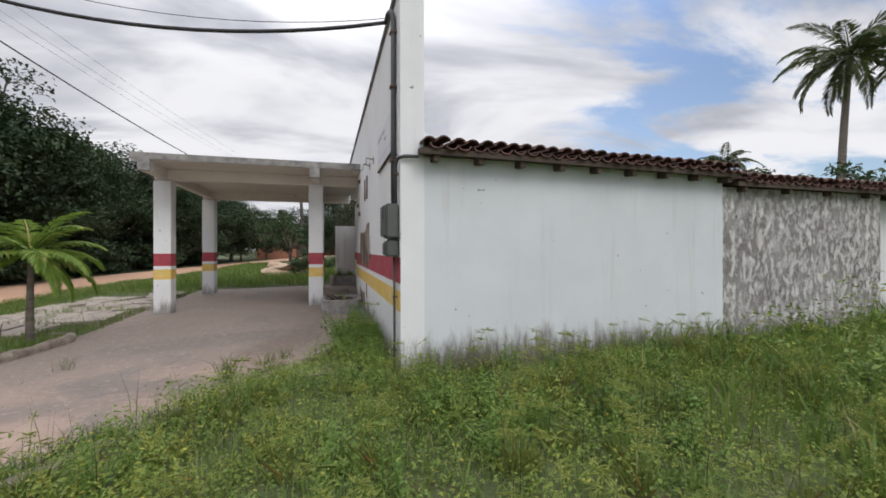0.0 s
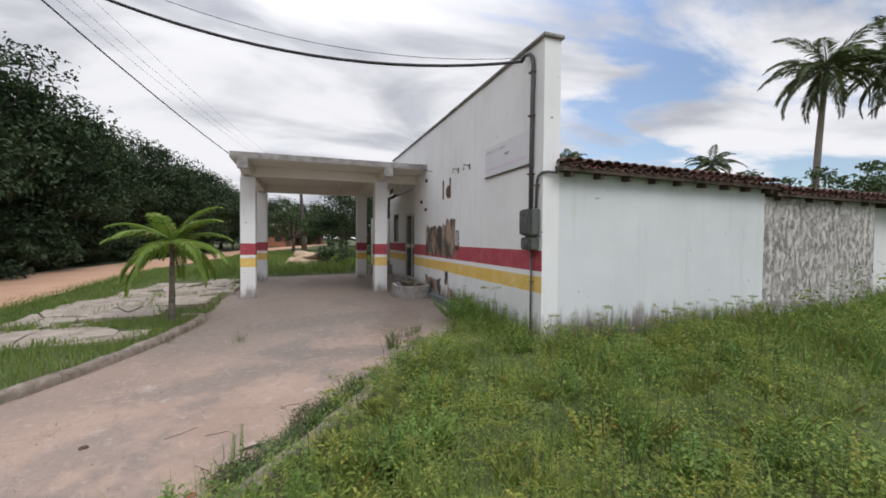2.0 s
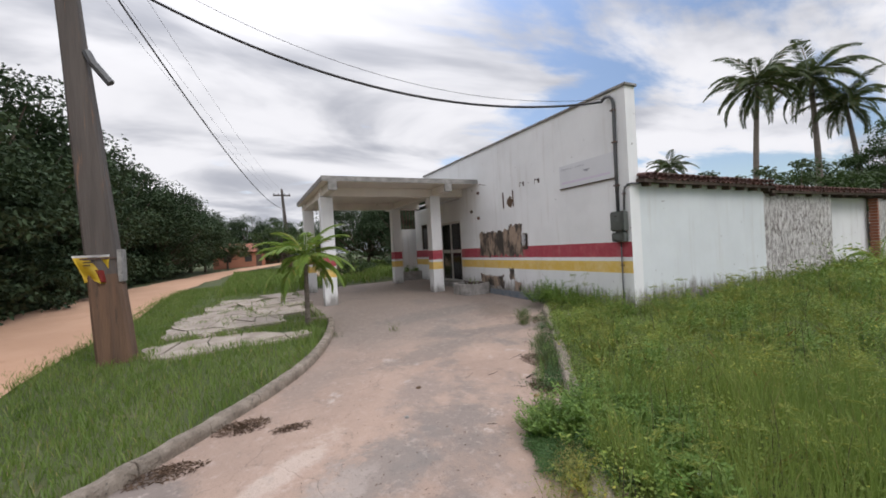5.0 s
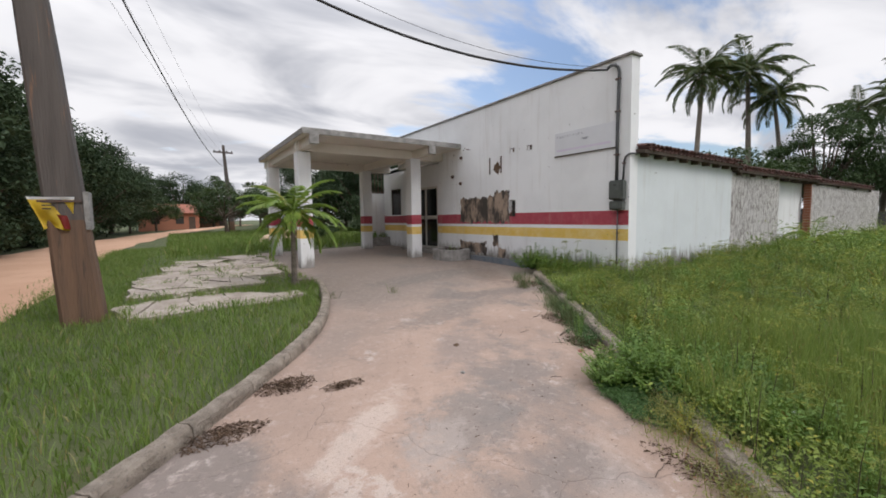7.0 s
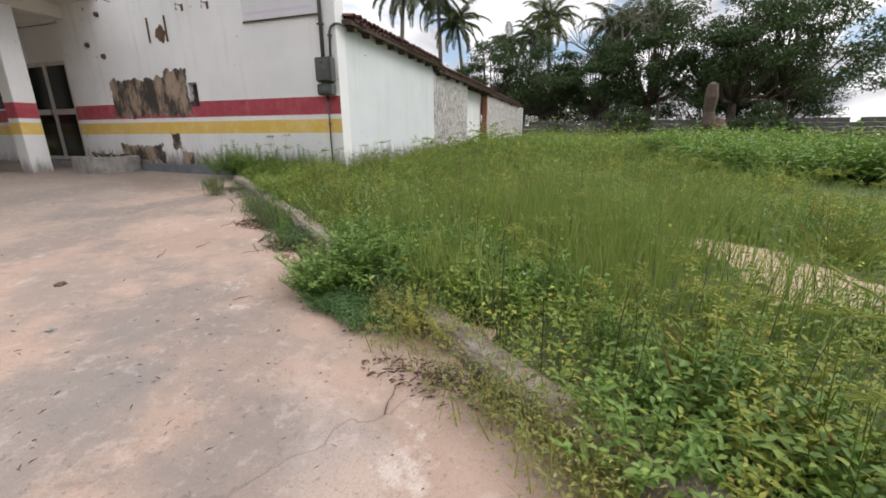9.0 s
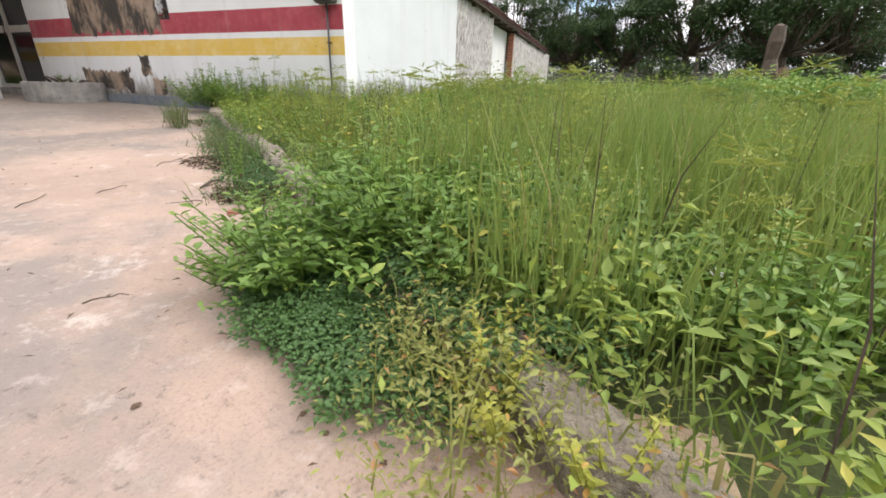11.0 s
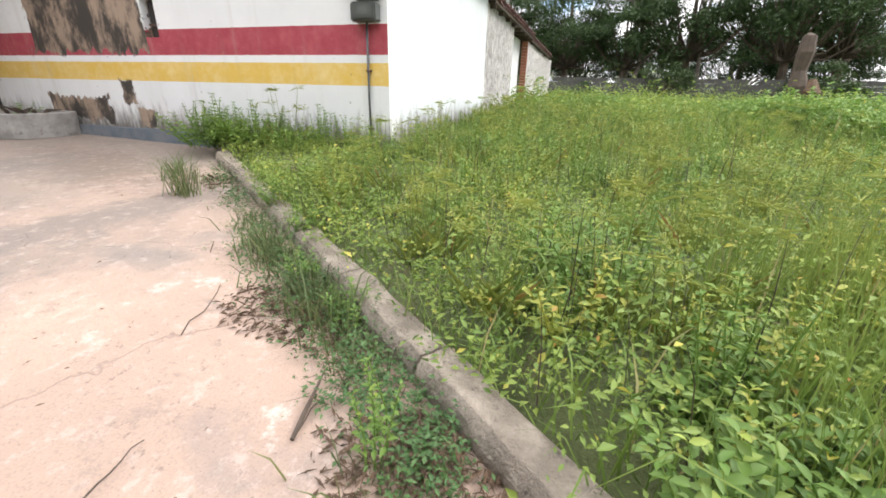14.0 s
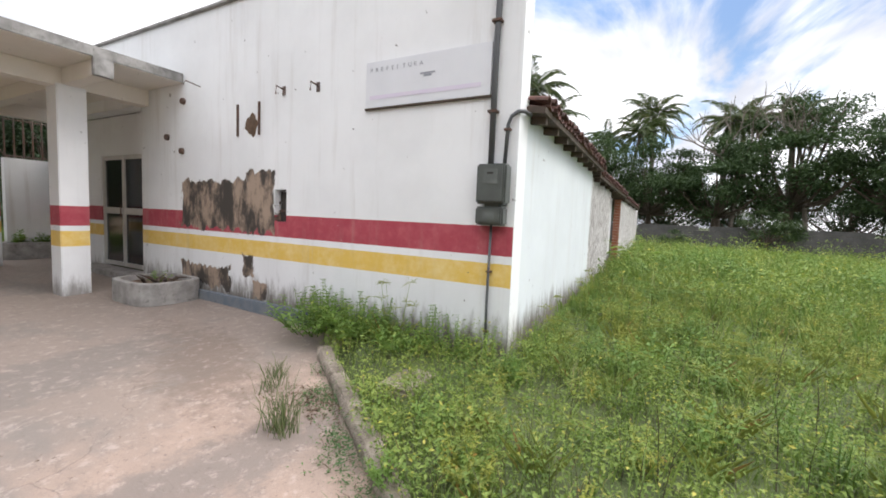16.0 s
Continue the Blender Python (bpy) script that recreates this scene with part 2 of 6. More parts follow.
FARTILE = rough_mat("orange_roof_tile", (0.34, 0.13, 0.085), (0.22, 0.09, 0.06), 3, 30, 0.9, 0.5, 0.01)
SLAB = rough_mat("pale_broken_concrete", (0.47, 0.41, 0.35), (0.24, 0.20, 0.17), 2.6, 40, 0.95, 0.5, 0.01, dirt=(0.10, 0.09, 0.07))
BRICK = rough_mat("red_brick", (0.40, 0.17, 0.10), (0.28, 0.12, 0.08), 8, 60, 0.9, 0.5, 0.01)
RAFTER = rough_mat("dark_timber", (0.10, 0.07, 0.05), (0.05, 0.038, 0.03), 6, 50, 0.85, 0.5, 0.01)
POLEWOOD = rough_mat("weathered_pole_timber", (0.13, 0.112, 0.102), (0.065, 0.056, 0.052), 1.0, 9, 0.85, 0.7, 0.02, stretch=(6, 6, 0.35), dirt=(0.30, 0.15, 0.08))
POLEFOOT = rough_mat("rust_brown_pole_foot", (0.20, 0.115, 0.07), (0.09, 0.06, 0.045), 1.0, 9, 0.85, 0.8, 0.02, stretch=(6, 6, 0.5), dirt=(0.05, 0.04, 0.035))
METER = rough_mat("grey_meter_plastic", (0.10, 0.11, 0.10), (0.075, 0.08, 0.077), 6, 90, 0.4, 0.1, 0.003)
METERWIN = rough_mat("clouded_meter_window", (0.17, 0.18, 0.17), (0.12, 0.13, 0.125), 9, 90, 0.2, 0.05, 0.002)
PIPE = rough_mat("grey_conduit", (0.10, 0.105, 0.11), (0.06, 0.06, 0.065), 4, 60, 0.5, 0.15, 0.003)
CABLE = rough_mat("black_cable", (0.025, 0.025, 0.028), (0.04, 0.04, 0.045), 4, 60, 0.6, 0.1, 0.002)
METAL = rough_mat("rusty_bar", (0.10, 0.085, 0.08), (0.16, 0.08, 0.05), 8, 60, 0.7, 0.3, 0.004, 0.4)
ALU = rough_mat("white_aluminium", (0.62, 0.60, 0.57), (0.50, 0.48, 0.45), 4, 60, 0.45, 0.1, 0.003)
SIGNMAT = rough_mat("faded_sign_sheet", (0.70, 0.71, 0.74), (0.62, 0.63, 0.66), 1.2, 40, 0.5, 0.1, 0.003)
SIGNTEXT = rough_mat("faded_grey_paint", (0.25, 0.26, 0.30), (0.34, 0.35, 0.38), 4, 40, 0.6, 0.05, 0.002)
SIGNBAR = rough_mat("faded_lilac_paint", (0.62, 0.56, 0.68), (0.66, 0.62, 0.70), 4, 40, 0.6, 0.05, 0.002)
YELLOW = rough_mat("yellow_plastic_bag", (0.78, 0.56, 0.04), (0.66, 0.46, 0.03), 6, 40, 0.4, 0.3, 0.01)
REDPL = rough_mat("red_plastic_print", (0.40, 0.04, 0.03), (0.24, 0.03, 0.025), 6, 40, 0.4, 0.3, 0.01)
WHITEPL = rough_mat("white_plastic", (0.78, 0.78, 0.76), (0.66, 0.66, 0.64), 8, 50, 0.4, 0.3, 0.01)
DARK = rough_mat("dark_interior", (0.03, 0.028, 0.026), (0.05, 0.045, 0.04), 3, 30, 0.9, 0.2, 0.01)
BARK = rough_mat("tree_bark", (0.15, 0.115, 0.085), (0.07, 0.055, 0.042), 3, 25, 0.95, 0.9, 0.03, stretch=(3, 3, 0.8))
PALMBARK = rough_mat("palm_bark", (0.24, 0.205, 0.17), (0.13, 0.11, 0.09), 2, 20, 0.95, 0.9, 0.03, stretch=(0.6, 0.6, 6))
BLOCKWALL = rough_mat("grey_block_wall", (0.11, 0.105, 0.10), (0.06, 0.058, 0.055), 2, 30, 0.95, 0.5, 0.02)
GRASS = leaf_mat("lawn_grass", (0.105, 0.185, 0.03), (0.205, 0.275, 0.06), (0.34, 0.30, 0.12))
UNDER = leaf_mat("undergrowth_leaf", (0.10, 0.185, 0.035), (0.31, 0.38, 0.07), (0.48, 0.44, 0.08))
TALL = leaf_mat("tall_grass", (0.14, 0.22, 0.04), (0.27, 0.34, 0.085), (0.32, 0.27, 0.11))
TUFT = leaf_mat("dark_tuft_grass", (0.08, 0.11, 0.04), (0.15, 0.19, 0.07), (0.30, 0.22, 0.10))
WEED = leaf_mat("weed_leaf", (0.10, 0.19, 0.035), (0.22, 0.34, 0.07), (0.36, 0.44, 0.09), 0.5, 0.4)
CREEP = leaf_mat("creeping_weed_leaf", (0.055, 0.13, 0.04), (0.11, 0.20, 0.055))
SEDGE = leaf_mat("sedge_bract", (0.24, 0.30, 0.07), (0.40, 0.42, 0.10), (0.42, 0.27, 0.10))
DRYWEED = leaf_mat("dry_weed_leaf", (0.17, 0.19, 0.06), (0.33, 0.34, 0.09), (0.38, 0.20, 0.08))
YELLOWWEED = leaf_mat("yellow_green_leaf", (0.24, 0.29, 0.05), (0.42, 0.40, 0.07), (0.45, 0.25, 0.06))
FOLIAGE = leaf_mat("tree_leaf", (0.026, 0.050, 0.022), (0.054, 0.088, 0.034), None, 0.8, 0.12)
FOLIAGE3 = leaf_mat("back_tree_leaf", (0.035, 0.068, 0.024), (0.075, 0.12, 0.04), None, 0.65, 0.3)
FOLIAGE2 = leaf_mat("light_tree_leaf", (0.035, 0.065, 0.02), (0.07, 0.11, 0.034), None, 0.5, 0.3)
FROND = leaf_mat("palm_leaflet", (0.07, 0.105, 0.04), (0.13, 0.165, 0.06), (0.26, 0.20, 0.09), 0.45, 0.3)
YOUNGFROND = leaf_mat("young_palm_leaflet", (0.14, 0.24, 0.04), (0.26, 0.36, 0.06), (0.42, 0.36, 0.10), 0.45, 0.4)


def drive_material():
    m, nt, bsdf, pos = start_mat("worn_concrete_drive", 0.9)
    broad = clamp_node(nt, noise_node(nt, pos, 0.5, 7, 0.6), 0.34, 0.66)
    col = mix_node(nt, broad, (0.335, 0.24, 0.19), (0.425, 0.305, 0.24))
    grey = clamp_node(nt, noise_node(nt, pos, 0.62, 8, 0.62, (1, 0.8, 1)), 0.52, 0.64)
    col = mix_node(nt, math_node(nt, "MULTIPLY", grey, 0.8), col, (0.20, 0.175, 0.16))
    pale = clamp_node(nt, noise_node(nt, pos, 1.4, 9, 0.72), 0.60, 0.66)
    col = mix_node(nt, math_node(nt, "MULTIPLY", pale, 0.6), col, (0.56, 0.48, 0.43))
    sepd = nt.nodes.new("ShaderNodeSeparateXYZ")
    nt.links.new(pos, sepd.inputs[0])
    # greyer as y rises, over about y 4 to 8.5, edge broken by noise
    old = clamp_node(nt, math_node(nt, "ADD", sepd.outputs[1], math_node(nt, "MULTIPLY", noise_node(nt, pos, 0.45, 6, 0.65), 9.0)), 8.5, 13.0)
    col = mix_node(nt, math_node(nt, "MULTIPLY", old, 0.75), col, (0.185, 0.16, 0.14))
    blot = clamp_node(nt, noise_node(nt, pos, 5.0, 8, 0.75, (1, 0.6, 1)), 0.56, 0.68)
    col = mix_node(nt, math_node(nt, "MULTIPLY", blot, 0.5), col, (0.17, 0.14, 0.12))
    # a few large stains with outlines of their own: pale dried silt, scaled grey patches, dark damp dirt
    rag = math_node(nt, "MULTIPLY", math_node(nt, "SUBTRACT", noise_node(nt, pos, 3.5, 10, 0.78), 0.5), 3.4)
    for cx, cy, ang, ra, rb, tint, amount in (
        (-6.5, 3.0, 40, 0.75, 0.16, (0.60, 0.51, 0.45), 0.5), (-5.75, 2.6, 35, 0.75, 0.42, (0.21, 0.19, 0.175), 0.75),
        (-6.15, 2.45, 50, 0.45, 0.22, (0.56, 0.48, 0.43), 0.3), (-4.75, 4.1, 50, 0.7, 0.35, (0.24, 0.20, 0.18), 0.6),
        (-3.7, 5.7, 20, 1.3, 0.4, (0.20, 0.17, 0.15), 0.7), (-6.0, 5.2, 60, 0.9, 0.3, (0.25, 0.20, 0.17), 0.55),
        (-2.2, 6.3, -15, 1.3, 0.35, (0.17, 0.145, 0.13), 0.7), (-0.9, 8.3, 70, 1.5, 0.5, (0.16, 0.12, 0.095), 0.75),
        (-2.3, 8.8, 10, 1.8, 0.6, (0.16, 0.14, 0.125), 0.65), (-5.6, 1.2, 50, 0.8, 0.2, (0.55, 0.47, 0.42), 0.25)):
        mp = nt.nodes.new("ShaderNodeMapping")
        mp.vector_type = "TEXTURE"
        mp.inputs["Location"].default_value, mp.inputs["Rotation"].default_value, mp.inputs["Scale"].default_value = (cx, cy, 0), (0, 0, radians(ang)), (ra, rb, 40)
        nt.links.new(pos, mp.inputs[0])
        dist = nt.nodes.new("ShaderNodeVectorMath"); dist.operation = "LENGTH"
        nt.links.new(mp.outputs[0], dist.inputs[0])
        spot = clamp_node(nt, math_node(nt, "ADD", dist.outputs["Value"], rag), 0.5, 1.3, 1.0, 0.0)
        col = mix_node(nt, math_node(nt, "MULTIPLY", spot, amount), col, tint)
    grain = noise_node(nt, pos, 110, 3, 0.7)
    col = mix_node(nt, math_node(nt, "MULTIPLY", clamp_node(nt, grain, 0.45, 0.72), 0.5), col, (0.20, 0.155, 0.13))
    pits = clamp_node(nt, noise_node(nt, pos, 26, 6, 0.75), 0.58, 0.68)
    col = mix_node(nt, math_node(nt, "MULTIPLY", pits, 0.6), col, (0.15, 0.12, 0.105))
    film = clamp_node(nt, noise_node(nt, pos, 11, 7, 0.75), 0.52, 0.66)
    col = mix_node(nt, math_node(nt, "MULTIPLY", film, 0.3), col, (0.55, 0.45, 0.40))
    crack_src = nt.nodes.new("ShaderNodeTexVoronoi")
    crack_src.feature = "DISTANCE_TO_EDGE"
    crack_src.inputs["Scale"].default_value = 0.33
    wobble = nt.nodes.new("ShaderNodeVectorMath"); wobble.operation = "ADD"
    nz = nt.nodes.new("ShaderNodeTexNoise"); nz.inputs["Scale"].default_value = 1.3; nz.inputs["Detail"].default_value = 6
    nt.links.new(pos, nz.inputs["Vector"]); nt.links.new(pos, wobble.inputs[0]); nt.links.new(nz.outputs["Color"], wobble.inputs[1])
    nt.links.new(wobble.outputs[0], crack_src.inputs["Vector"])
    crack = clamp_node(nt, crack_src.outputs["Distance"], 0.0, 0.003, 1.0, 0.0)
    col = mix_node(nt, math_node(nt, "MULTIPLY", crack, 0.35), col, (0.13, 0.10, 0.085))
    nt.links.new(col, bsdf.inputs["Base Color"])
    bump(nt, bsdf, math_node(nt, "SUBTRACT", math_node(nt, "SUBTRACT", grain, pits), crack), 0.5, 0.008)
    return m


DRIVE = drive_material()

# ---- mesh helpers ----


def mesh_ob(name, bm, material, smooth=False):
    me = bpy.data.meshes.new(name)
    bmesh.ops.recalc_face_normals(bm, faces=bm.faces)
    bm.to_mesh(me)
    bm.free()
    me.materials.append(material)
    if smooth:
        me.polygons.foreach_set("use_smooth", [True] * len(me.polygons))
    return new(name, me)


def part(name, bm, material, parent, label="", smooth=False):
    ob = mesh_ob(name, bm, material, smooth)
    ob.parent = parent
    if label:
        tagged(ob, label)
    return ob


def thing(name, x, y, z, label, category, group="", kind=""):
    ob = new(name)
    ob.location = (x, y, z)
    ob.empty_display_size = 0.1
    return tagged(ob, label, category, group, kind)


def box(x0, y0, z0, x1, y1, z1, bevel=0.0, bm=None):
    bm = bm or bmesh.new()
    r = bmesh.ops.create_cube(bm, size=1.0)
    for v in r["verts"]:
        v.co = Vector((x0 + (v.co.x + 0.5) * (x1 - x0), y0 + (v.co.y + 0.5) * (y1 - y0), z0 + (v.co.z + 0.5) * (z1 - z0)))
    if bevel:
        edges = {e for v in r["verts"] for e in v.link_edges}
        bmesh.ops.bevel(bm, geom=list(edges), offset=bevel, segments=2, affect="EDGES")
    return bm


def tube(points, radii, sides=8, bm=None, caps=True):
    """A tube through the points, with a radius at each."""
    bm = bm or bmesh.new()
    pts = [Vector(p) for p in points]
    if isinstance(radii, (int, float)):
        radii = [radii] * len(pts)
    rings = []
    for i, p in enumerate(pts):
        d = (pts[min(i + 1, len(pts) - 1)] - pts[max(i - 1, 0)]).normalized()
        a = d.cross(Vector((0, 0, 1)) if abs(d.z) < 0.9 else Vector((1, 0, 0))).normalized()
        b = d.cross(a)
        rings.append([bm.verts.new(p + radii[i] * (math.cos(k * 2 * math.pi / sides) * a + math.sin(k * 2 * math.pi / sides) * b)) for k in range(sides)])
    for r0, r1 in zip(rings, rings[1:]):
        for k in range(sides):
            bm.faces.new((r0[k], r0[(k + 1) % sides], r1[(k + 1) % sides], r1[k]))
    if caps:
        bm.faces.new(rings[0])
        bm.faces.new(list(reversed(rings[-1])))
    return bm


def sheet_mesh(name, verts, faces, material, smooth=False):
    """A mesh of many loose leaves or blades, from numpy arrays; faces all have the same number of corners."""
    me = bpy.data.meshes.new(name)
    n, k = faces.shape
    me.vertices.add(len(verts)); me.vertices.foreach_set("co", verts.astype(np.float32).ravel())
    me.loops.add(n * k); me.loops.foreach_set("vertex_index", faces.astype(np.int32).ravel())
    me.polygons.add(n); me.polygons.foreach_set("loop_start", np.arange(0, n * k, k, dtype=np.int32))
    me.update(calc_edges=True)
    me.materials.append(material)
    return me


def spline(points, steps):
    """A smooth line through the points (Catmull-Rom)."""
    pts = [Vector(p) for p in points]
    ext = [2 * pts[0] - pts[1]] + pts + [2 * pts[-1] - pts[-2]]
    res = []
    for i in range(1, len(ext) - 2):
        for s in range(steps):
            t = s / steps
            a, b, c, d = ext[i - 1:i + 3]
            res.append(0.5 * (2 * b + (c - a) * t + (2 * a - 5 * b + 4 * c - d) * t * t + (3 * b - a - 3 * c + d) * t ** 3))
    return res + [pts[-1]]


# ---- ground ----
KERB_L = spline([(-11.5, -1.5, 0), (-9.6, 1.3, 0), (-8.2, 3.0, 0), (-6.95, 4.45, 0), (-6.0, 5.8, 0), (-5.3, 7.5, 0), (-4.85, 9.4, 0), (-4.95, 9.95, 0), (-5.35, 10.05, 0)], 6)
KERB_R = spline([(-7.6, -3.2, 0), (-5.95, -0.6, 0), (-5.1, 0.66, 0), (-3.2, 3.1, 0), (-1.1, 5.9, 0), (-0.05, 7.35, 0)], 6)


def drive_z(x, y):
    return -0.415 + 0.02 * max(-12, min(x, 3)) + 0.018 * max(-6, min(y, 20))


def side_of(line, x, y):
    """The signed distance of a point from a line of kerb stones: above 0 to its right, going up the line."""
    best, sign = 1e9, 1
    for a, b in zip(line, line[1:]):
        ex, ey = b.x - a.x, b.y - a.y
        t = max(0, min(1, ((x - a.x) * ex + (y - a.y) * ey) / (ex * ex + ey * ey)))
        dx, dy = x - a.x - t * ex, y - a.y - t * ey
        d = math.hypot(dx, dy)
        if d < best:
            best, sign = d, 1 if ex * dy - ey * dx < 0 else -1
    return best * sign


def in_drive(x, y):
    """How far inside the paved drive a point lies, below 0 outside."""
    d = 0.85 - x + 0.0
    if y < 10.0:
        d = min(d, side_of(KERB_L, x, y))
    else:
        d = min(d, x + 4.9)
    if y < 7.35:
        d = min(d, -side_of(KERB_R, x, y))
    return min(d, 18.2 - y, y + 9)


def ground_z(x, y):
    base = drive_z(x, y)
    if x > -1 or side_of(KERB_R, x, y) > 0:
        base += 0.06 + 0.012 * max(0, min(x + 6, 16))
    elif x < -8.5:
        base -= 0.0
    else:
        base += 0.05
    far = max(abs(x) - 40, abs(y) - 60, 0)
    return base + 0.035 * noise.noise((x * 0.5, y * 0.5, 0)) + (0.05 * noise.noise((x * 1.7, y * 1.7, 3)) if far == 0 else 0)


def build_ground():
    xs = [-1500, -500, -150, -70] + [-40 + 1.5 * i for i in range(16)] + [-15.5 + 0.4 * i for i in range(66)] + [12 + 1.5 * i for i in range(24)] + [70, 150, 500, 1500]
    ys = [-1500, -500, -120, -50, -25] + [-14 + 1.2 * i for i in range(8)] + [-4 + 0.4 * i for i in range(58)] + [20 + 2.0 * i for i in range(25)] + [90, 150, 500, 1500]
    bm = bmesh.new()
    grid = []
    for y in ys:
        row = []
        for x in xs:
            z = ground_z(x, y)
            if abs(x) < 16 and -9 < y < 20 and in_drive(x, y) > -0.35:
                z = drive_z(x, y) - 0.14
            row.append(bm.verts.new((x, y, z)))
        grid.append(row)
    for r0, r1 in zip(grid, grid[1:]):
        for k in range(len(xs) - 1):
            bm.faces.new((r0[k], r0[k + 1], r1[k + 1], r1[k]))
    tagged(mesh_ob("ground", bm, SOIL, True), "grassy soil ground of the overgrown lot", "ground", kind="structure")


build_ground()


def strip(name, centre, half, material, z_of, label, category, wob=0.15, step=1.0):
    """A ribbon of ground laid a little above the soil along a line."""
    bm = bmesh.new()
    rows = []
    for i, p in enumerate(centre):
        d = (centre[min(i + 1, len(centre) - 1)] - centre[max(i - 1, 0)]).normalized()
        n = Vector((d.y, -d.x, 0))
        row = []
        for k in range(9):
            s = (k / 4 - 1) * (half + wob * noise.noise((p.x, p.y * 0.6, 7 + (k > 4))))
            q = p + n * s
            crown = 0.02 - 0.05 * (abs(k - 4) / 4) ** 4
            row.append(bm.verts.new((q.x, q.y, z_of(q.x, q.y) + crown)))
        rows.append(row)
    for r0, r1 in zip(rows, rows[1:]):
        for k in range(8):
            bm.faces.new((r0[k], r0[k + 1], r1[k + 1], r1[k]))
    return tagged(mesh_ob(name, bm, material, True), label, category, kind="structure")


strip("road", [Vector((-12.3 + 0.003 * max(0, y - 20) ** 2, y, 0)) for y in range(-60, 96, 2)], 2.3, ROAD, lambda x, y: ground_z(x, y) + 0.06, "reddish unpaved sand road beside the grass verge", "road", 0.5)


def build_drive():
    """The concrete drive: a fine grid, kept where it lies between the kerbs."""
    bm = bmesh.new()
    verts = {}
    step = 0.25

    def v(i, j):
        if (i, j) not in verts:
            x, y = i * step, j * step
            verts[i, j] = bm.verts.new((x, y, drive_z(x, y) + 0.006 * noise.noise((x, y, 1))))
        return verts[i, j]
    for i in range(-48, 5):
        for j in range(-30, 73):
            x, y = (i + 0.5) * step, (j + 0.5) * step
            if in_drive(x, y) > -0.12 - (0.12 if y < 18 else 0) * abs(noise.noise((x * 1.1, y * 1.1, 0))):
                bm.faces.new((v(i, j), v(i + 1, j), v(i + 1, j + 1), v(i, j + 1)))
    r = bmesh.ops.extrude_face_region(bm, geom=list(bm.faces))
    for g in r["geom"]:
        if isinstance(g, bmesh.types.BMVert):
            g.co.z -= 0.12
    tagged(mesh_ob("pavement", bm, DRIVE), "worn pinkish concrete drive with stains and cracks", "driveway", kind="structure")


build_drive()


def build_kerb(line, side, label, jump=0.13, width=0.15, worn=0.016):
    """A kerb of cast concrete stones, one after another along the line."""
    kerb = thing("kerb", line[0].x, line[0].y, drive_z(line[0].x, line[0].y), label, "kerb", kind="structure")
    base = kerb.location.copy()
    total = [0.0]
    for a, b in zip(line, line[1:]):
        total.append(total[-1] + (b - a).length)

    def at(s):
        for k in range(len(line) - 1):
            if s <= total[k + 1]:
                return line[k].lerp(line[k + 1], (s - total[k]) / max(1e-6, total[k + 1] - total[k]))
        return line[-1].copy()
    s, length = 0.0, 0.8
    while s < total[-1] - 0.2:
        e = min(s + length - 0.015, total[-1])
        bm = bmesh.new()
        rows = []
        for k in range(9):
            p = at(s + (e - s) * k / 8)
            q = at(min(s + (e - s) * k / 8 + 0.05, total[-1])) - at(max(s + (e - s) * k / 8 - 0.05, 0))
            q.normalize()
            n = Vector((q.y, -q.x, 0)) * side
            z = drive_z(p.x, p.y)
            w, c = worn * noise.noise((p.x * 3, p.y * 3, 5)), worn * noise.noise((p.x * 11, p.y * 11, 9))
            prof = [(0.01 + c, -0.12), (c * 0.7, jump * 0.45), (0.006 + abs(c), jump - 0.03 + w), (0.03 + abs(c), jump + w), (width * 0.55, jump + w + c * 0.5), (width - 0.02, jump + w * 2), (width, jump - 0.02), (width, -0.12)]
            rows.append([bm.verts.new(Vector((p.x, p.y, z)) + n * a + Vector((0, 0, h)) - base) for a, h in prof])
        for r0, r1 in zip(rows, rows[1:]):
            for k in range(len(r0)):
                bm.faces.new((r0[k], r0[(k + 1) % len(r0)], r1[(k + 1) % len(r0)], r1[k]))
        bm.faces.new(rows[0]); bm.faces.new(list(reversed(rows[-1])))
        part("kerb_stone", bm, CONCRETE, kerb)
        s += length


build_kerb(KERB_L, -1, "weathered grey concrete kerb round the grass island")
build_kerb(KERB_R, 1, "chipped concrete kerb half buried in weeds", 0.115, 0.17, 0.02)

# ---- the building ----


def wall(name, bm, material, label):
    return tagged(mesh_ob(name, bm, material), label, "wall", kind="structure")


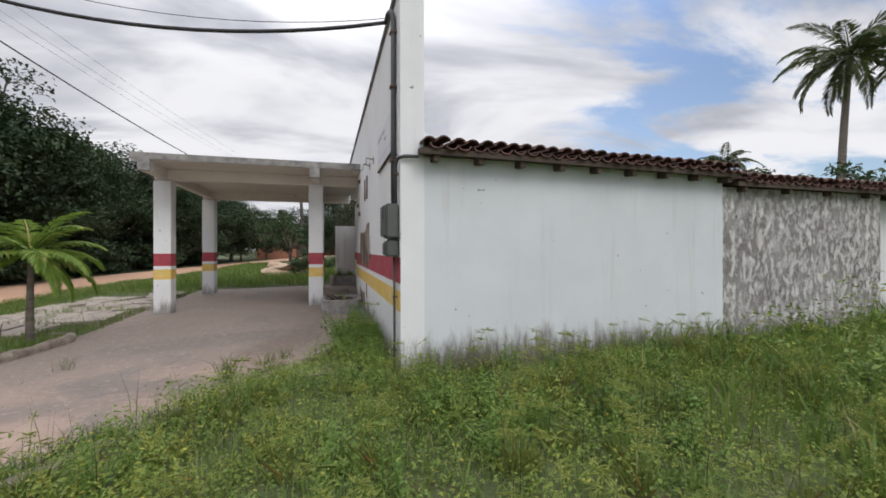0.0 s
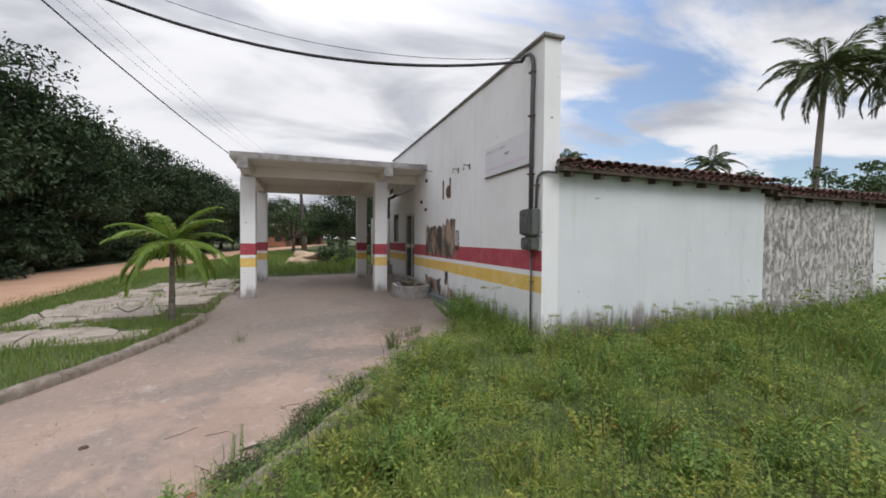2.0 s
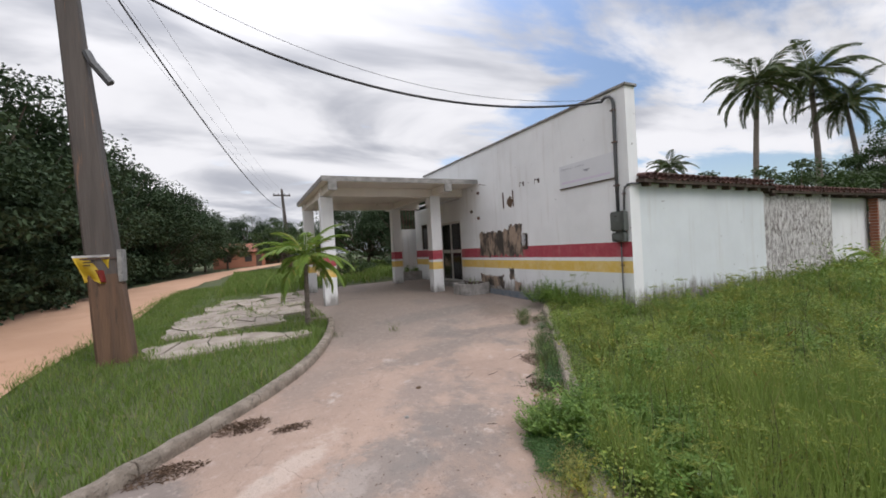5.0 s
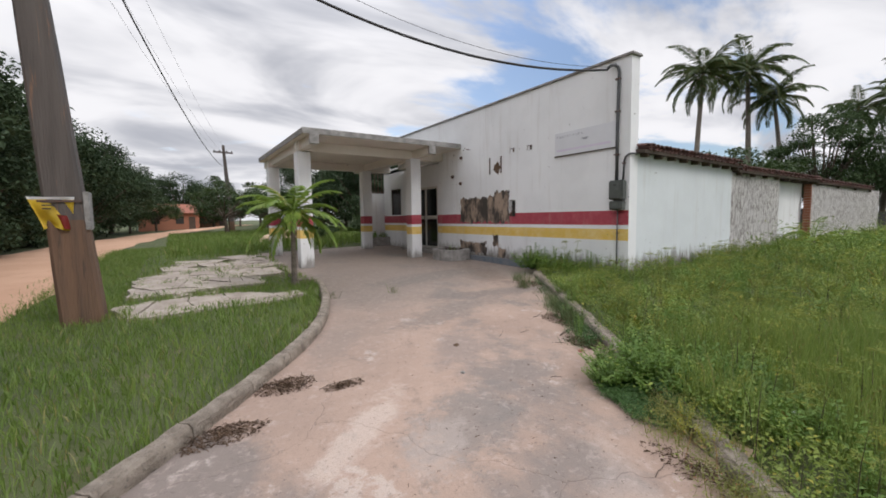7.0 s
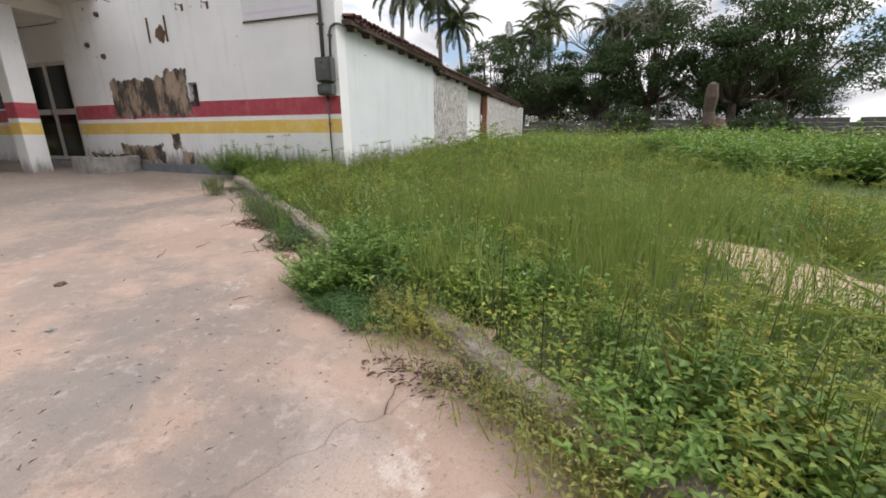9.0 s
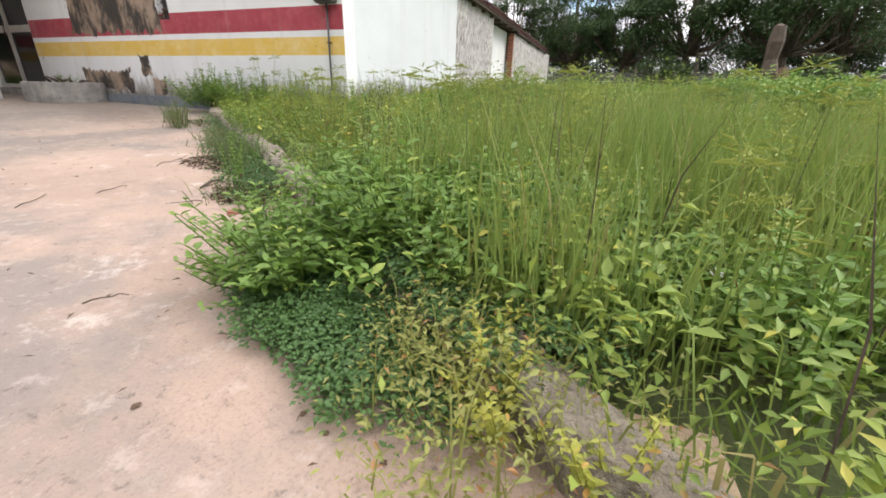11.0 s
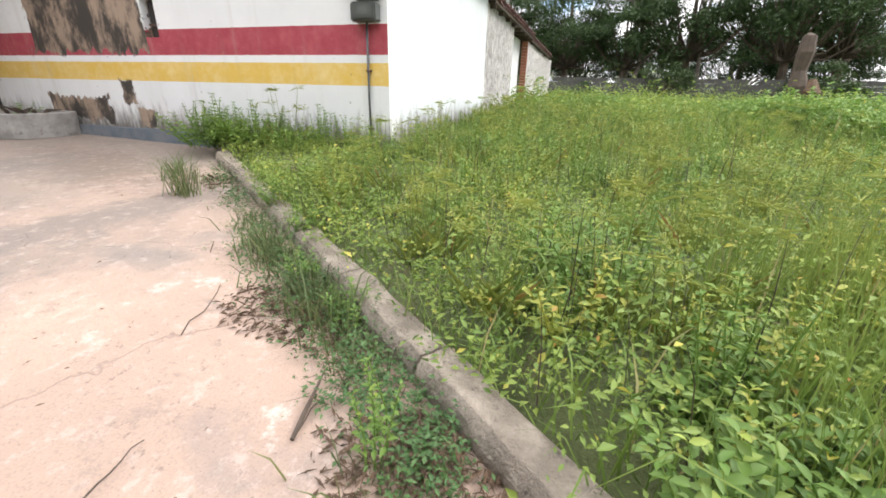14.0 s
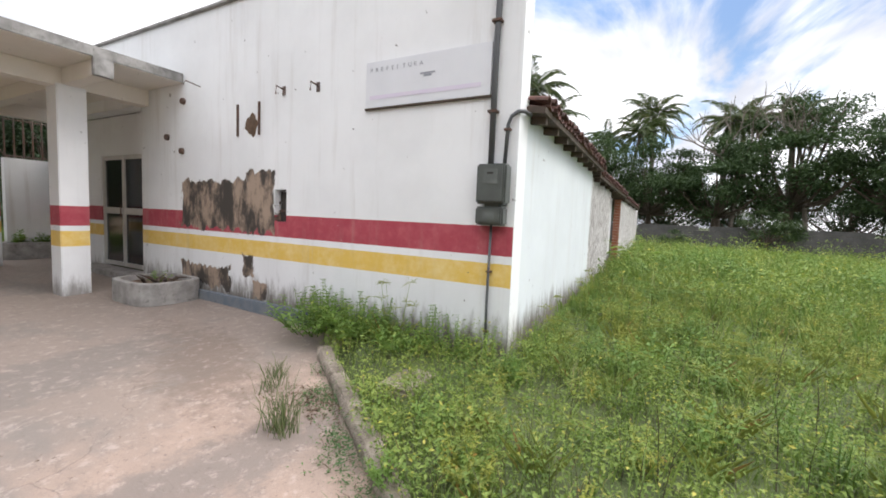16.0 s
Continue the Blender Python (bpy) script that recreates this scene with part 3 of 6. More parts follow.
def build_main_wall():
    """The tall striped wall along the drive, with a small open niche, and the wall over the recessed entrance."""
    bm = bmesh.new()
    n0, n1, b0, b1 = 8.74, 9.0, 1.22, 1.71
    box(0.70, 5.17, -0.6, 1.0, n0, 4.66, bm=bm)
    box(0.70, n0, -0.6, 1.0, n1, b0, bm=bm)
    box(0.70, n0, b1, 1.0, n1, 4.66, bm=bm)
    box(0.70, n1, -0.6, 1.0, 12.85, 4.66, bm=bm)
    box(0.70, 12.85, 3.32, 1.0, 16.1, 4.66, bm=bm)
    box(0.88, n0, b0, 1.0, n1, b1, bm=bm)
    bmesh.ops.remove_doubles(bm, verts=bm.verts, dist=0.0005)
    wall("wall_west", bm, WALL, "white plaster wall with red and yellow stripes and peeled patches")
    bm = box(0.655, 5.12, 4.66, 1.04, 16.15, 4.72, 0.012)
    tagged(mesh_ob("trim", bm, EDGE), "dark weathered coping along the parapet", "coping", kind="structure")
    # low painted strip at the foot of the wall
    bm = box(0.60, 8.0, -0.34, 0.70, 12.3, -0.06, 0.012)
    tagged(mesh_ob("baseboard", bm, BLUE), "blue-grey painted cement strip at the wall's foot", "skirting", kind="structure")


def build_entry_wall():
    """The wall of the recessed entrance, with the openings of the door and of a window."""
    x0, x1 = 1.0, 1.18
    bm = bmesh.new()
    d0, d1, dt = 13.40, 15.28, 2.46
    w0, w1, wb, wt = 16.45, 17.45, 1.36, 2.55
    box(x0, 12.85, -0.6, x1, d0, 3.52, bm=bm)
    box(x0, d0, dt, x1, d1, 3.52, bm=bm)
    box(x0, d1, -0.6, x1, w0, 3.52, bm=bm)
    box(x0, w0, -0.6, x1, w1, wb, bm=bm)
    box(x0, w0, wt, x1, w1, 3.52, bm=bm)
    box(x0, w1, -0.6, x1, 18.2, 3.52, bm=bm)
    wall("wall_entry", bm, COLUMN, "white plaster wall with red and yellow stripes beneath the canopy")
    door = thing("door_1", x0 + 0.05, (d0 + d1) / 2, -0.02, "double door of white aluminium with dark glass", "door", kind="structure")
    o = door.location
    g = bpy.data.materials.new("dark_glass")
    g.use_nodes = True
    b = g.node_tree.nodes["Principled BSDF"]
    b.inputs["Base Color"].default_value = (0.012, 0.012, 0.014, 1)
    b.inputs["Roughness"].default_value = 0.12
    hw, h = (d1 - d0) / 2, dt + 0.02
    for y0, y1 in ((-hw, -hw + 0.09), (hw - 0.09, hw), (-0.05, 0.05)):
        part("door_frame", box(-0.03, y0, 0.0, 0.05, y1, h, 0.006), ALU, door)
    for z0, z1 in ((0.0, 0.09), (1.18, 1.32), (h - 0.09, h)):
        for s in (-1, 1):
            a, c = sorted((s * 0.05, s * (hw - 0.09)))
            part("rail", box(-0.022, a, z0, 0.042, c, z1, 0.005), ALU, door)
    for s in (-1, 1):
        a, c = sorted((s * 0.05, s * (hw - 0.09)))
        for z0, z1 in ((0.09, 1.18), (1.32, h - 0.09)):
            part("pane", box(0.005, a, z0, 0.015, c, z1), g, door, "dark glass pane")
    part("handle", tube([(-0.05, 0.03, 1.1), (-0.07, 0.03, 1.15), (-0.07, 0.03, 1.35), (-0.05, 0.03, 1.4)], 0.012, 6), METAL, door, "slim dark pull handle")
    win = thing("window_1", x0 + 0.06, (w0 + w1) / 2, wb, "dark unglazed window under the canopy", "window", kind="structure")
    part("window_frame", box(-0.03, -0.5, 0, 0.03, -0.44, wt - wb, 0.005), RAFTER, win)
    part("window_frame", box(-0.03, 0.44, 0, 0.03, 0.5, wt - wb, 0.005), RAFTER, win)
    part("window_frame", box(-0.03, -0.44, wt - wb - 0.06, 0.03, 0.44, wt - wb, 0.005), RAFTER, win)
    part("pane", box(0.0, -0.44, 0.0, 0.012, 0.44, wt - wb - 0.06), g, win)
    # the door's threshold
    tagged(mesh_ob("doorstep", box(0.55, 13.2, -0.36, 1.0, 15.6, -0.03, 0.015), STONE), "worn cement step before the door", "step", kind="structure")


def build_shell():
    """Plain walls, roof and floor that close the building."""
    bm = bmesh.new()
    box(1.18, 18.0, -0.6, 9.0, 18.2, 3.6, bm=bm)
    box(9.0, 5.6, -0.6, 9.2, 18.2, 2.6, bm=bm)
    wall("wall_back", bm, WHITE, "plain white plaster wall behind the building")
    tagged(mesh_ob("roof", box(1.0, 9.2, 3.3, 9.2, 18.2, 3.45), EDGE), "flat weathered concrete roof behind the parapet", "roof", kind="structure")
    tagged(mesh_ob("roof", box(1.0, 6.0, 2.5, 9.2, 9.19, 2.6), EDGE), "flat weathered concrete roof behind the tiles", "roof", kind="structure")
    tagged(mesh_ob("floor", box(1.18, 5.4, -0.5, 9.0, 18.0, -0.1), STONE), "cement floor inside the closed building", "floor", kind="structure")


def build_annex():
    """The low white annex wall with its tiled eave, the rough wall beside it and the walls further on."""
    wall("wall_south", box(1.0, 5.17, -0.6, 5.82, 5.40, 2.58, 0.0), WHITE, "long pale white annex wall with mould at its foot")
    wall("wall_rough", box(5.82, 5.19, -0.6, 9.6, 5.42, 2.40, 0.0), ROUGH, "crumbling whitewashed wall of rough render")
    wall("wall_set_back", box(9.6, 5.5, -0.6, 13.0, 5.7, 2.35), STAINED, "stained white plaster wall set back under the roof")
    bm = bmesh.new()
    box(13.0, 5.19, -0.6, 24.0, 5.42, 2.3, bm=bm)
    wall("wall_far", bm, ROUGH, "long weathered wall of rough render in the grass")
    broken = thing("brick_pier", 12.75, 5.3, -0.2, "broken edge of red brick where the wall has fallen", "brick pier")
    for k in range(24):
        w = 0.10 + 0.10 * ((k * 7) % 5) / 5
        part("brick", box(0.28 - w, -0.11, k * 0.105, 0.26, 0.11, k * 0.105 + 0.09, 0.008), BRICK, broken)


def tile_mesh(length=0.46, r=0.085):
    """One clay barrel tile: a tapered half pipe with thickness, lying along y."""
    bm = bmesh.new()
    rows = []
    for yy, rad in ((0, r), (length, r * 0.82)):
        outer = [bm.verts.new((rad * math.cos(a), yy, rad * 0.75 * math.sin(a))) for a in [math.pi * k / 6 for k in range(7)]]
        inner = [bm.verts.new(((rad - 0.014) * math.cos(a), yy, (rad * 0.75 - 0.014) * math.sin(a) - 0.002)) for a in [math.pi * k / 6 for k in range(7)]]
        rows.append((outer, inner))
    (o0, i0), (o1, i1) = rows
    for k in range(6):
        bm.faces.new((o0[k], o0[k + 1], o1[k + 1], o1[k]))
        bm.faces.new((i0[k], i1[k], i1[k + 1], i0[k + 1]))
        bm.faces.new((o0[k], i0[k], i0[k + 1], o0[k + 1]))
        bm.faces.new((o1[k], o1[k + 1], i1[k + 1], i1[k]))
    bm.faces.new((o0[0], o1[0], i1[0], i0[0])); bm.faces.new((o0[6], i0[6], i1[6], o1[6]))
    bmesh.ops.recalc_face_normals(bm, faces=bm.faces)
    me = bpy.data.meshes.new("tile")
    bm.to_mesh(me); bm.free()
    me.materials.append(TILE)
    return me


def build_tile_roof(name, x0, x1, y0, z0, courses, slope, label, rafters, drop):
    """A slope of barrel tiles on rafters that show under the eave; z falls by drop from one end to the other."""
    rnd = random.Random(5)
    roof = thing(name, x0, y0, z0, label, "tiled roof", kind="structure")
    me = tile_mesh()
    n = int((x1 - x0) / 0.185)
    for i in range(n):
        f = i / max(1, n - 1)
        for c in range(courses):
            for cover in (0, 1):
                if c > 2 and not cover:
                    continue
                ob = new("tile", me)
                ob.parent = roof
                ob.location = (0.09 + i * 0.185 + 0.09 * (not cover) + rnd.uniform(-0.012, 0.012), c * 0.40 + rnd.uniform(-0.025, 0.02), c * 0.40 * slope - f * drop + 0.05 + 0.03 * cover + rnd.uniform(-0.006, 0.008))
                ob.rotation_euler = (math.atan(slope), math.pi * (1 - cover), rnd.uniform(-0.05, 0.05))
    # boarding under the tiles
    L = courses * 0.4
    bm = bmesh.new()
    w = x1 - x0
    vs = [bm.verts.new(p) for p in ((0, 0.03, 0.0), (w, 0.03, -drop), (w, L, L * slope - drop), (0, L, L * slope))]
    f = bm.faces.new(vs)
    r = bmesh.ops.extrude_face_region(bm, geom=[f])
    for g in r["geom"]:
        if isinstance(g, bmesh.types.BMVert):
            g.co.z -= 0.07
    part("batten_board", bm, RAFTER, roof, "dark boards beneath the tiles")
    for k in range(rafters):
        xx = 0.2 + k * (w - 0.4) / max(1, rafters - 1)
        d = (xx / w) * drop
        bm = box(xx - 0.04, 0.06, -0.16, xx + 0.04, min(L, 1.2), -0.075, 0.006)
        for v in bm.verts:
            v.co.z += v.co.y * slope - d
        part("rafter", bm, RAFTER, roof)


def build_columns():
    first = thing("canopy_column", -0.475, 12.7, -0.25, "square white plaster column with red and yellow stripes", "column", "columns of the canopy", "structure")
    bm = box(-0.2, -0.2, -0.2, 0.2, 0.2, 3.55, 0.012)
    part("shaft", bm, COLUMN, first)
    for x, y in ((-4.33, 12.7), (-0.475, 17.0), (-4.33, 17.0)):
        copy_thing(first, pose(x, y, -0.25 if x > -2 else -0.31))


def build_canopy():
    can = thing("canopy", -1.9, 14.7, 3.3, "flat concrete canopy with stained edges over the drive", "canopy", kind="structure")
    x0, x1, y0, y1 = -4.62 + 1.9, 0.70 + 1.9, 11.42 - 14.7, 18.1 - 14.7
    part("slab", box(x0, y0, 0.26, x1, y1, 0.40, 0.008), CEIL, can)
    part("edge_band", box(x0 - 0.015, y0 - 0.02, 0.27, x1, y0 - 0.003, 0.43, 0.005), EDGE, can, "mould-stained front edge")
    part("edge_band", box(x0 - 0.02, y0, 0.27, x0 - 0.003, y1, 0.43, 0.005), EDGE, can, "mould-stained side edge")
    part("roofing", box(x0, y0, 0.403, x1, y1, 0.425), EDGE, can)
    for y in (12.7 - 14.7, 17.0 - 14.7):
        part("cross_beam", box(x0 + 0.1, y - 0.15, -0.03, x1, y + 0.15, 0.257, 0.008), CEIL, can)
    for x in (-4.33 + 1.9, -0.475 + 1.9):
        for ya, yb in ((y0 + 0.03, -2.152), (-1.848, 2.148), (2.452, y1 - 0.02)):
            part("beam", box(x - 0.11, ya, 0.0, x + 0.11, yb, 0.256, 0.008), CEIL, can)
        part("beam_end", box(x - 0.13, y0 - 0.05, 0.0, x + 0.13, y0 + 0.028, 0.268, 0.01), EDGE, can, "mouldy end of the beam")


def build_far_court():
    """The stained wall with a bar grid beyond the canopy, and the planter at its foot."""
    wall("wall_court", box(0.18, 18.25, -0.5, 1.18, 18.45, 2.42), STAINED, "stained white wall panel beyond the canopy")
    grid = thing("bar_grid", 0.66, 18.33, 2.42, "rusty iron bar grid above the stained wall", "grille")
    for k in range(6):
        part("bar", tube([(-0.44 + k * 0.176, 0, 0), (-0.44 + k * 0.176, 0, 1.02)], 0.02, 6), METAL, grid)
    for z in (0.06, 0.96):
        part("rail", tube([(-0.47, 0.02, z), (0.47, 0.02, z)], 0.016, 6), METAL, grid)


def build_planter(x, y, z, sx, sy, h, label):
    """A cement trough with a round front and soil in it."""
    p = thing("planter", x, y, z, label, "planter")
    bm = bmesh.new()
    n = 20
    outer, inner = [], []
    for k in range(n):
        a = 2 * math.pi * k / n
        c, s = math.cos(a), math.sin(a)
        e = 0.55
        ux, uy = math.copysign(abs(c) ** e, c), math.copysign(abs(s) ** e, s)
        outer.append((ux * sx, uy * sy)); inner.append((ux * (sx - 0.1), uy * (sy - 0.1)))
    rings = [[bm.verts.new((a, b, zz)) for a, b in ring] for ring, zz in ((outer, 0), (outer, h - 0.015), ([(a * 0.985, b * 0.985) for a, b in outer], h), (inner, h), (inner, h - 0.1))]
    for r0, r1 in zip(rings, rings[1:]):
        for k in range(n):
            bm.faces.new((r0[k], r0[(k + 1) % n], r1[(k + 1) % n], r1[k]))
    part("trough", bm, STONE, p)
    bm = bmesh.new()
    bm.faces.new([bm.verts.new((a, b, h - 0.09 + 0.02 * noise.noise((a * 5, b * 5, 0)))) for a, b in inner])
    part("soil", bm, LEAFLITTER, p, "dark dry soil")
    return p


build_main_wall()
build_entry_wall()
build_shell()
build_annex()
build_tile_roof("annex_roof", 0.92, 5.95, 4.93, 2.64, 3, 0.12, "old clay barrel tiles with blackened edges over the annex", 9, 0.06)
build_tile_roof("lean_to_roof", 5.98, 13.2, 5.0, 2.47, 3, 0.10, "reddish old clay tiles on the rough wall", 8, 0.02)
build_tile_roof("far_roof", 13.25, 22.0, 5.05, 2.40, 3, 0.10, "dark old clay tiles on the far wall", 4, 0.05)
build_columns()
build_canopy()
build_far_court()
build_planter(0.2, 11.35, drive_z(0.2, 11.35) - 0.01, 0.52, 0.62, 0.36, "low cement planter with dry weeds by the wall")
build_planter(0.55, 17.9, drive_z(0.55, 17.9) - 0.01, 0.6, 0.3, 0.42, "cement planter with a leafy plant before the stained wall")

# ---- fixtures on the wall ----


def build_meter():
    box_ob = thing("electricity_meter", 0.70, 5.40, 1.33, "dark grey plastic meter box with a smaller box below", "meter box")
    part("case", box(-0.17, -0.17, 0.23, 0, 0.17, 0.66, 0.02), METER, box_ob)
    part("cover", box(-0.20, -0.15, 0.25, -0.172, 0.15, 0.64, 0.012), METER, box_ob, "raised dark cover")
    part("window", box(-0.207, -0.09, 0.44, -0.202, 0.07, 0.60, 0.003), METERWIN, box_ob, "clouded reading window")
    part("label_plate", box(-0.211, -0.04, 0.545, -0.2075, 0.03, 0.565), DARK, box_ob)
    part("lower_case", box(-0.16, -0.15, 0.0, 0, 0.17, 0.20, 0.018), METER, box_ob)
    part("lower_cover", box(-0.175, -0.12, 0.03, -0.162, 0.13, 0.17, 0.008), METER, box_ob)
    part("breaker_slot", box(-0.182, -0.06, 0.06, -0.1755, 0.07, 0.14, 0.004), METERWIN, box_ob, "clouded breaker window")
    part("neck", box(-0.12, -0.08, 0.2, -0.02, 0.08, 0.23), METER, box_ob)


def build_pipes():
    riser = thing("service_conduit", 0.66, 5.46, 2.0, "grey conduit rising up the wall to a bent weather head", "conduit")
    pts = [(0, 0, 0), (0, 0, 1.2), (0.0, -0.02, 2.35), (-0.01, 0.0, 2.46), (-0.02, 0.06, 2.53), (-0.04, 0.16, 2.55), (-0.05, 0.24, 2.50)]
    part("pipe", tube(pts, 0.035, 8), PIPE, riser, smooth=True)
    for z in (0.55, 1.5, 2.2):
        part("clamp", box(-0.045, -0.055, z, 0.04, 0.055, z + 0.03, 0.004), METAL, riser)
    bend = thing("eave_conduit", 0.66, 5.30, 2.0, "thin grey conduit bending under the eave", "conduit")
    part("pipe", tube([(0, 0, 0), (0, -0.02, 0.42), (0.0, -0.05, 0.50), (0.02, -0.12, 0.55), (0.08, -0.17, 0.56), (0.26, -0.18, 0.56)], 0.022, 8), PIPE, bend, smooth=True)
    part("clamp", box(-0.03, -0.05, 0.35, 0.035, 0.02, 0.375, 0.003), METAL, bend)
    down = thing("earth_conduit", 0.66, 5.42, -0.3, "thin dark conduit running down into the weeds", "conduit")
    part("pipe", tube([(0, 0, 0), (0.005, 0.01, 0.8), (0, 0, 1.63)], 0.016, 6), PIPE, down, smooth=True)
    for z in (0.42, 1.1):
        part("clamp", box(-0.02, -0.03, z, 0.035, 0.03, z + 0.02, 0.003), METAL, down)


def text_mesh(name, words, size, material, parent, m, spacing=1.6):
    cu = bpy.data.curves.new(name, "FONT")
    cu.body, cu.size, cu.extrude, cu.space_character = words, size, 0.002, spacing
    tmp = bpy.data.objects.new(name, cu)
    scene.collection.objects.link(tmp)
    me = bpy.data.meshes.new_from_object(tmp.evaluated_get(bpy.context.evaluated_depsgraph_get()))
    bpy.data.objects.remove(tmp)
    me.materials.append(material)
    ob = new(name, me)
    ob.parent = parent
    ob.matrix_basis = m
    return ob


def build_sign():
    s = thing("sign_board", 0.697, 6.38, 2.755, "faded pale sign board with nearly vanished lettering", "sign")
    part("panel", box(-0.025, -0.87, 0, 0, 0.87, 0.57, 0.004), SIGNMAT, s)
    part("lower_edge", box(-0.032, -0.88, -0.025, 0.0, 0.88, -0.002, 0.003), RAFTER, s, "dark lower rail")
    part("faded_bar", box(-0.0275, -0.75, 0.10, -0.0255, 0.80, 0.15), SIGNBAR, s, "faded lilac bar of writing")
    part("emblem", box(-0.0275, -0.16, 0.33, -0.0255, 0.05, 0.35), SIGNTEXT, s)
    part("emblem", box(-0.0275, -0.11, 0.30, -0.0255, 0.0, 0.327), SIGNTEXT, s)
    for k, c in enumerate("PREFEITURA"):
        text_mesh("letter", c, 0.075, SIGNTEXT, s, Matrix.Translation((-0.026, 0.80 - 0.082 * k, 0.44)) @ Matrix.Rotation(radians(-90), 4, "Z") @ Matrix.Rotation(radians(90), 4, "X"))


def build_wall_bits():
    for y, z in ((8.12, 3.15), (8.81, 3.17)):
        h = thing("wall_hook", 0.70, y, z, "small rusty bracket still fixed in plaster", "bracket")
        part("arm", tube([(0, 0, 0), (-0.14, 0, 0.02), (-0.15, 0, -0.1)], 0.012, 6), METAL, h)
        part("plate", box(-0.01, -0.03, -0.08, 0, 0.03, 0.05), METAL, h)
    for y in (9.35, 9.87):
        b = thing("wall_bar", 0.70, y, 2.55, "rusty upright iron strip fixed to the wall", "bar")
        part("strip", box(-0.03, -0.015, 0, 0, 0.015, 0.5, 0.003), METAL, b)
    hole = thing("wall_scar", 0.699, 9.55, 2.72, "crumbled hole in the plaster with bare bricks", "wall damage")
    bm = bmesh.new()
    bmesh.ops.create_icosphere(bm, subdivisions=3, radius=0.13)
    for v in bm.verts:
        k = 1 + 0.5 * noise.noise(v.co * 14)
        v.co = Vector((v.co.x * 0.1, v.co.y * k, v.co.z * k * 1.25))
    part("bare_patch", bm, LEAFLITTER, hole)
    for y, z in ((11.39, 3.25), (11.44, 2.38), (11.91, 2.65)):
        w = thing("wall_socket", 0.70, y, z, "broken round fitting on the plaster wall", "fitting")
        part("ring", tube([(0, 0, 0), (-0.05, 0, 0)], [0.06, 0.05], 10), METAL, w)
    lamp = thing("eave_lamp_arm", 0.70, 10.9, 3.45, "thin bent lamp arm on the wall", "bracket")
    part("arm", tube([(0, 0, 0), (-0.25, 0, 0.03), (-0.28, 0, -0.05)], 0.01, 6), METAL, lamp)
    niche = thing("niche_box", 0.80, 8.87, 1.225, "open rusty box set in a small wall niche", "junction box")
    part("body", box(0, -0.11, 0, 0.07, 0.11, 0.46, 0.006), DARK, niche)
    part("divider", box(-0.03, -0.11, 0.15, -0.002, 0.11, 0.18, 0.004), METAL, niche)


build_meter()
build_pipes()
build_sign()
build_wall_bits()

# ---- pole and wires ----


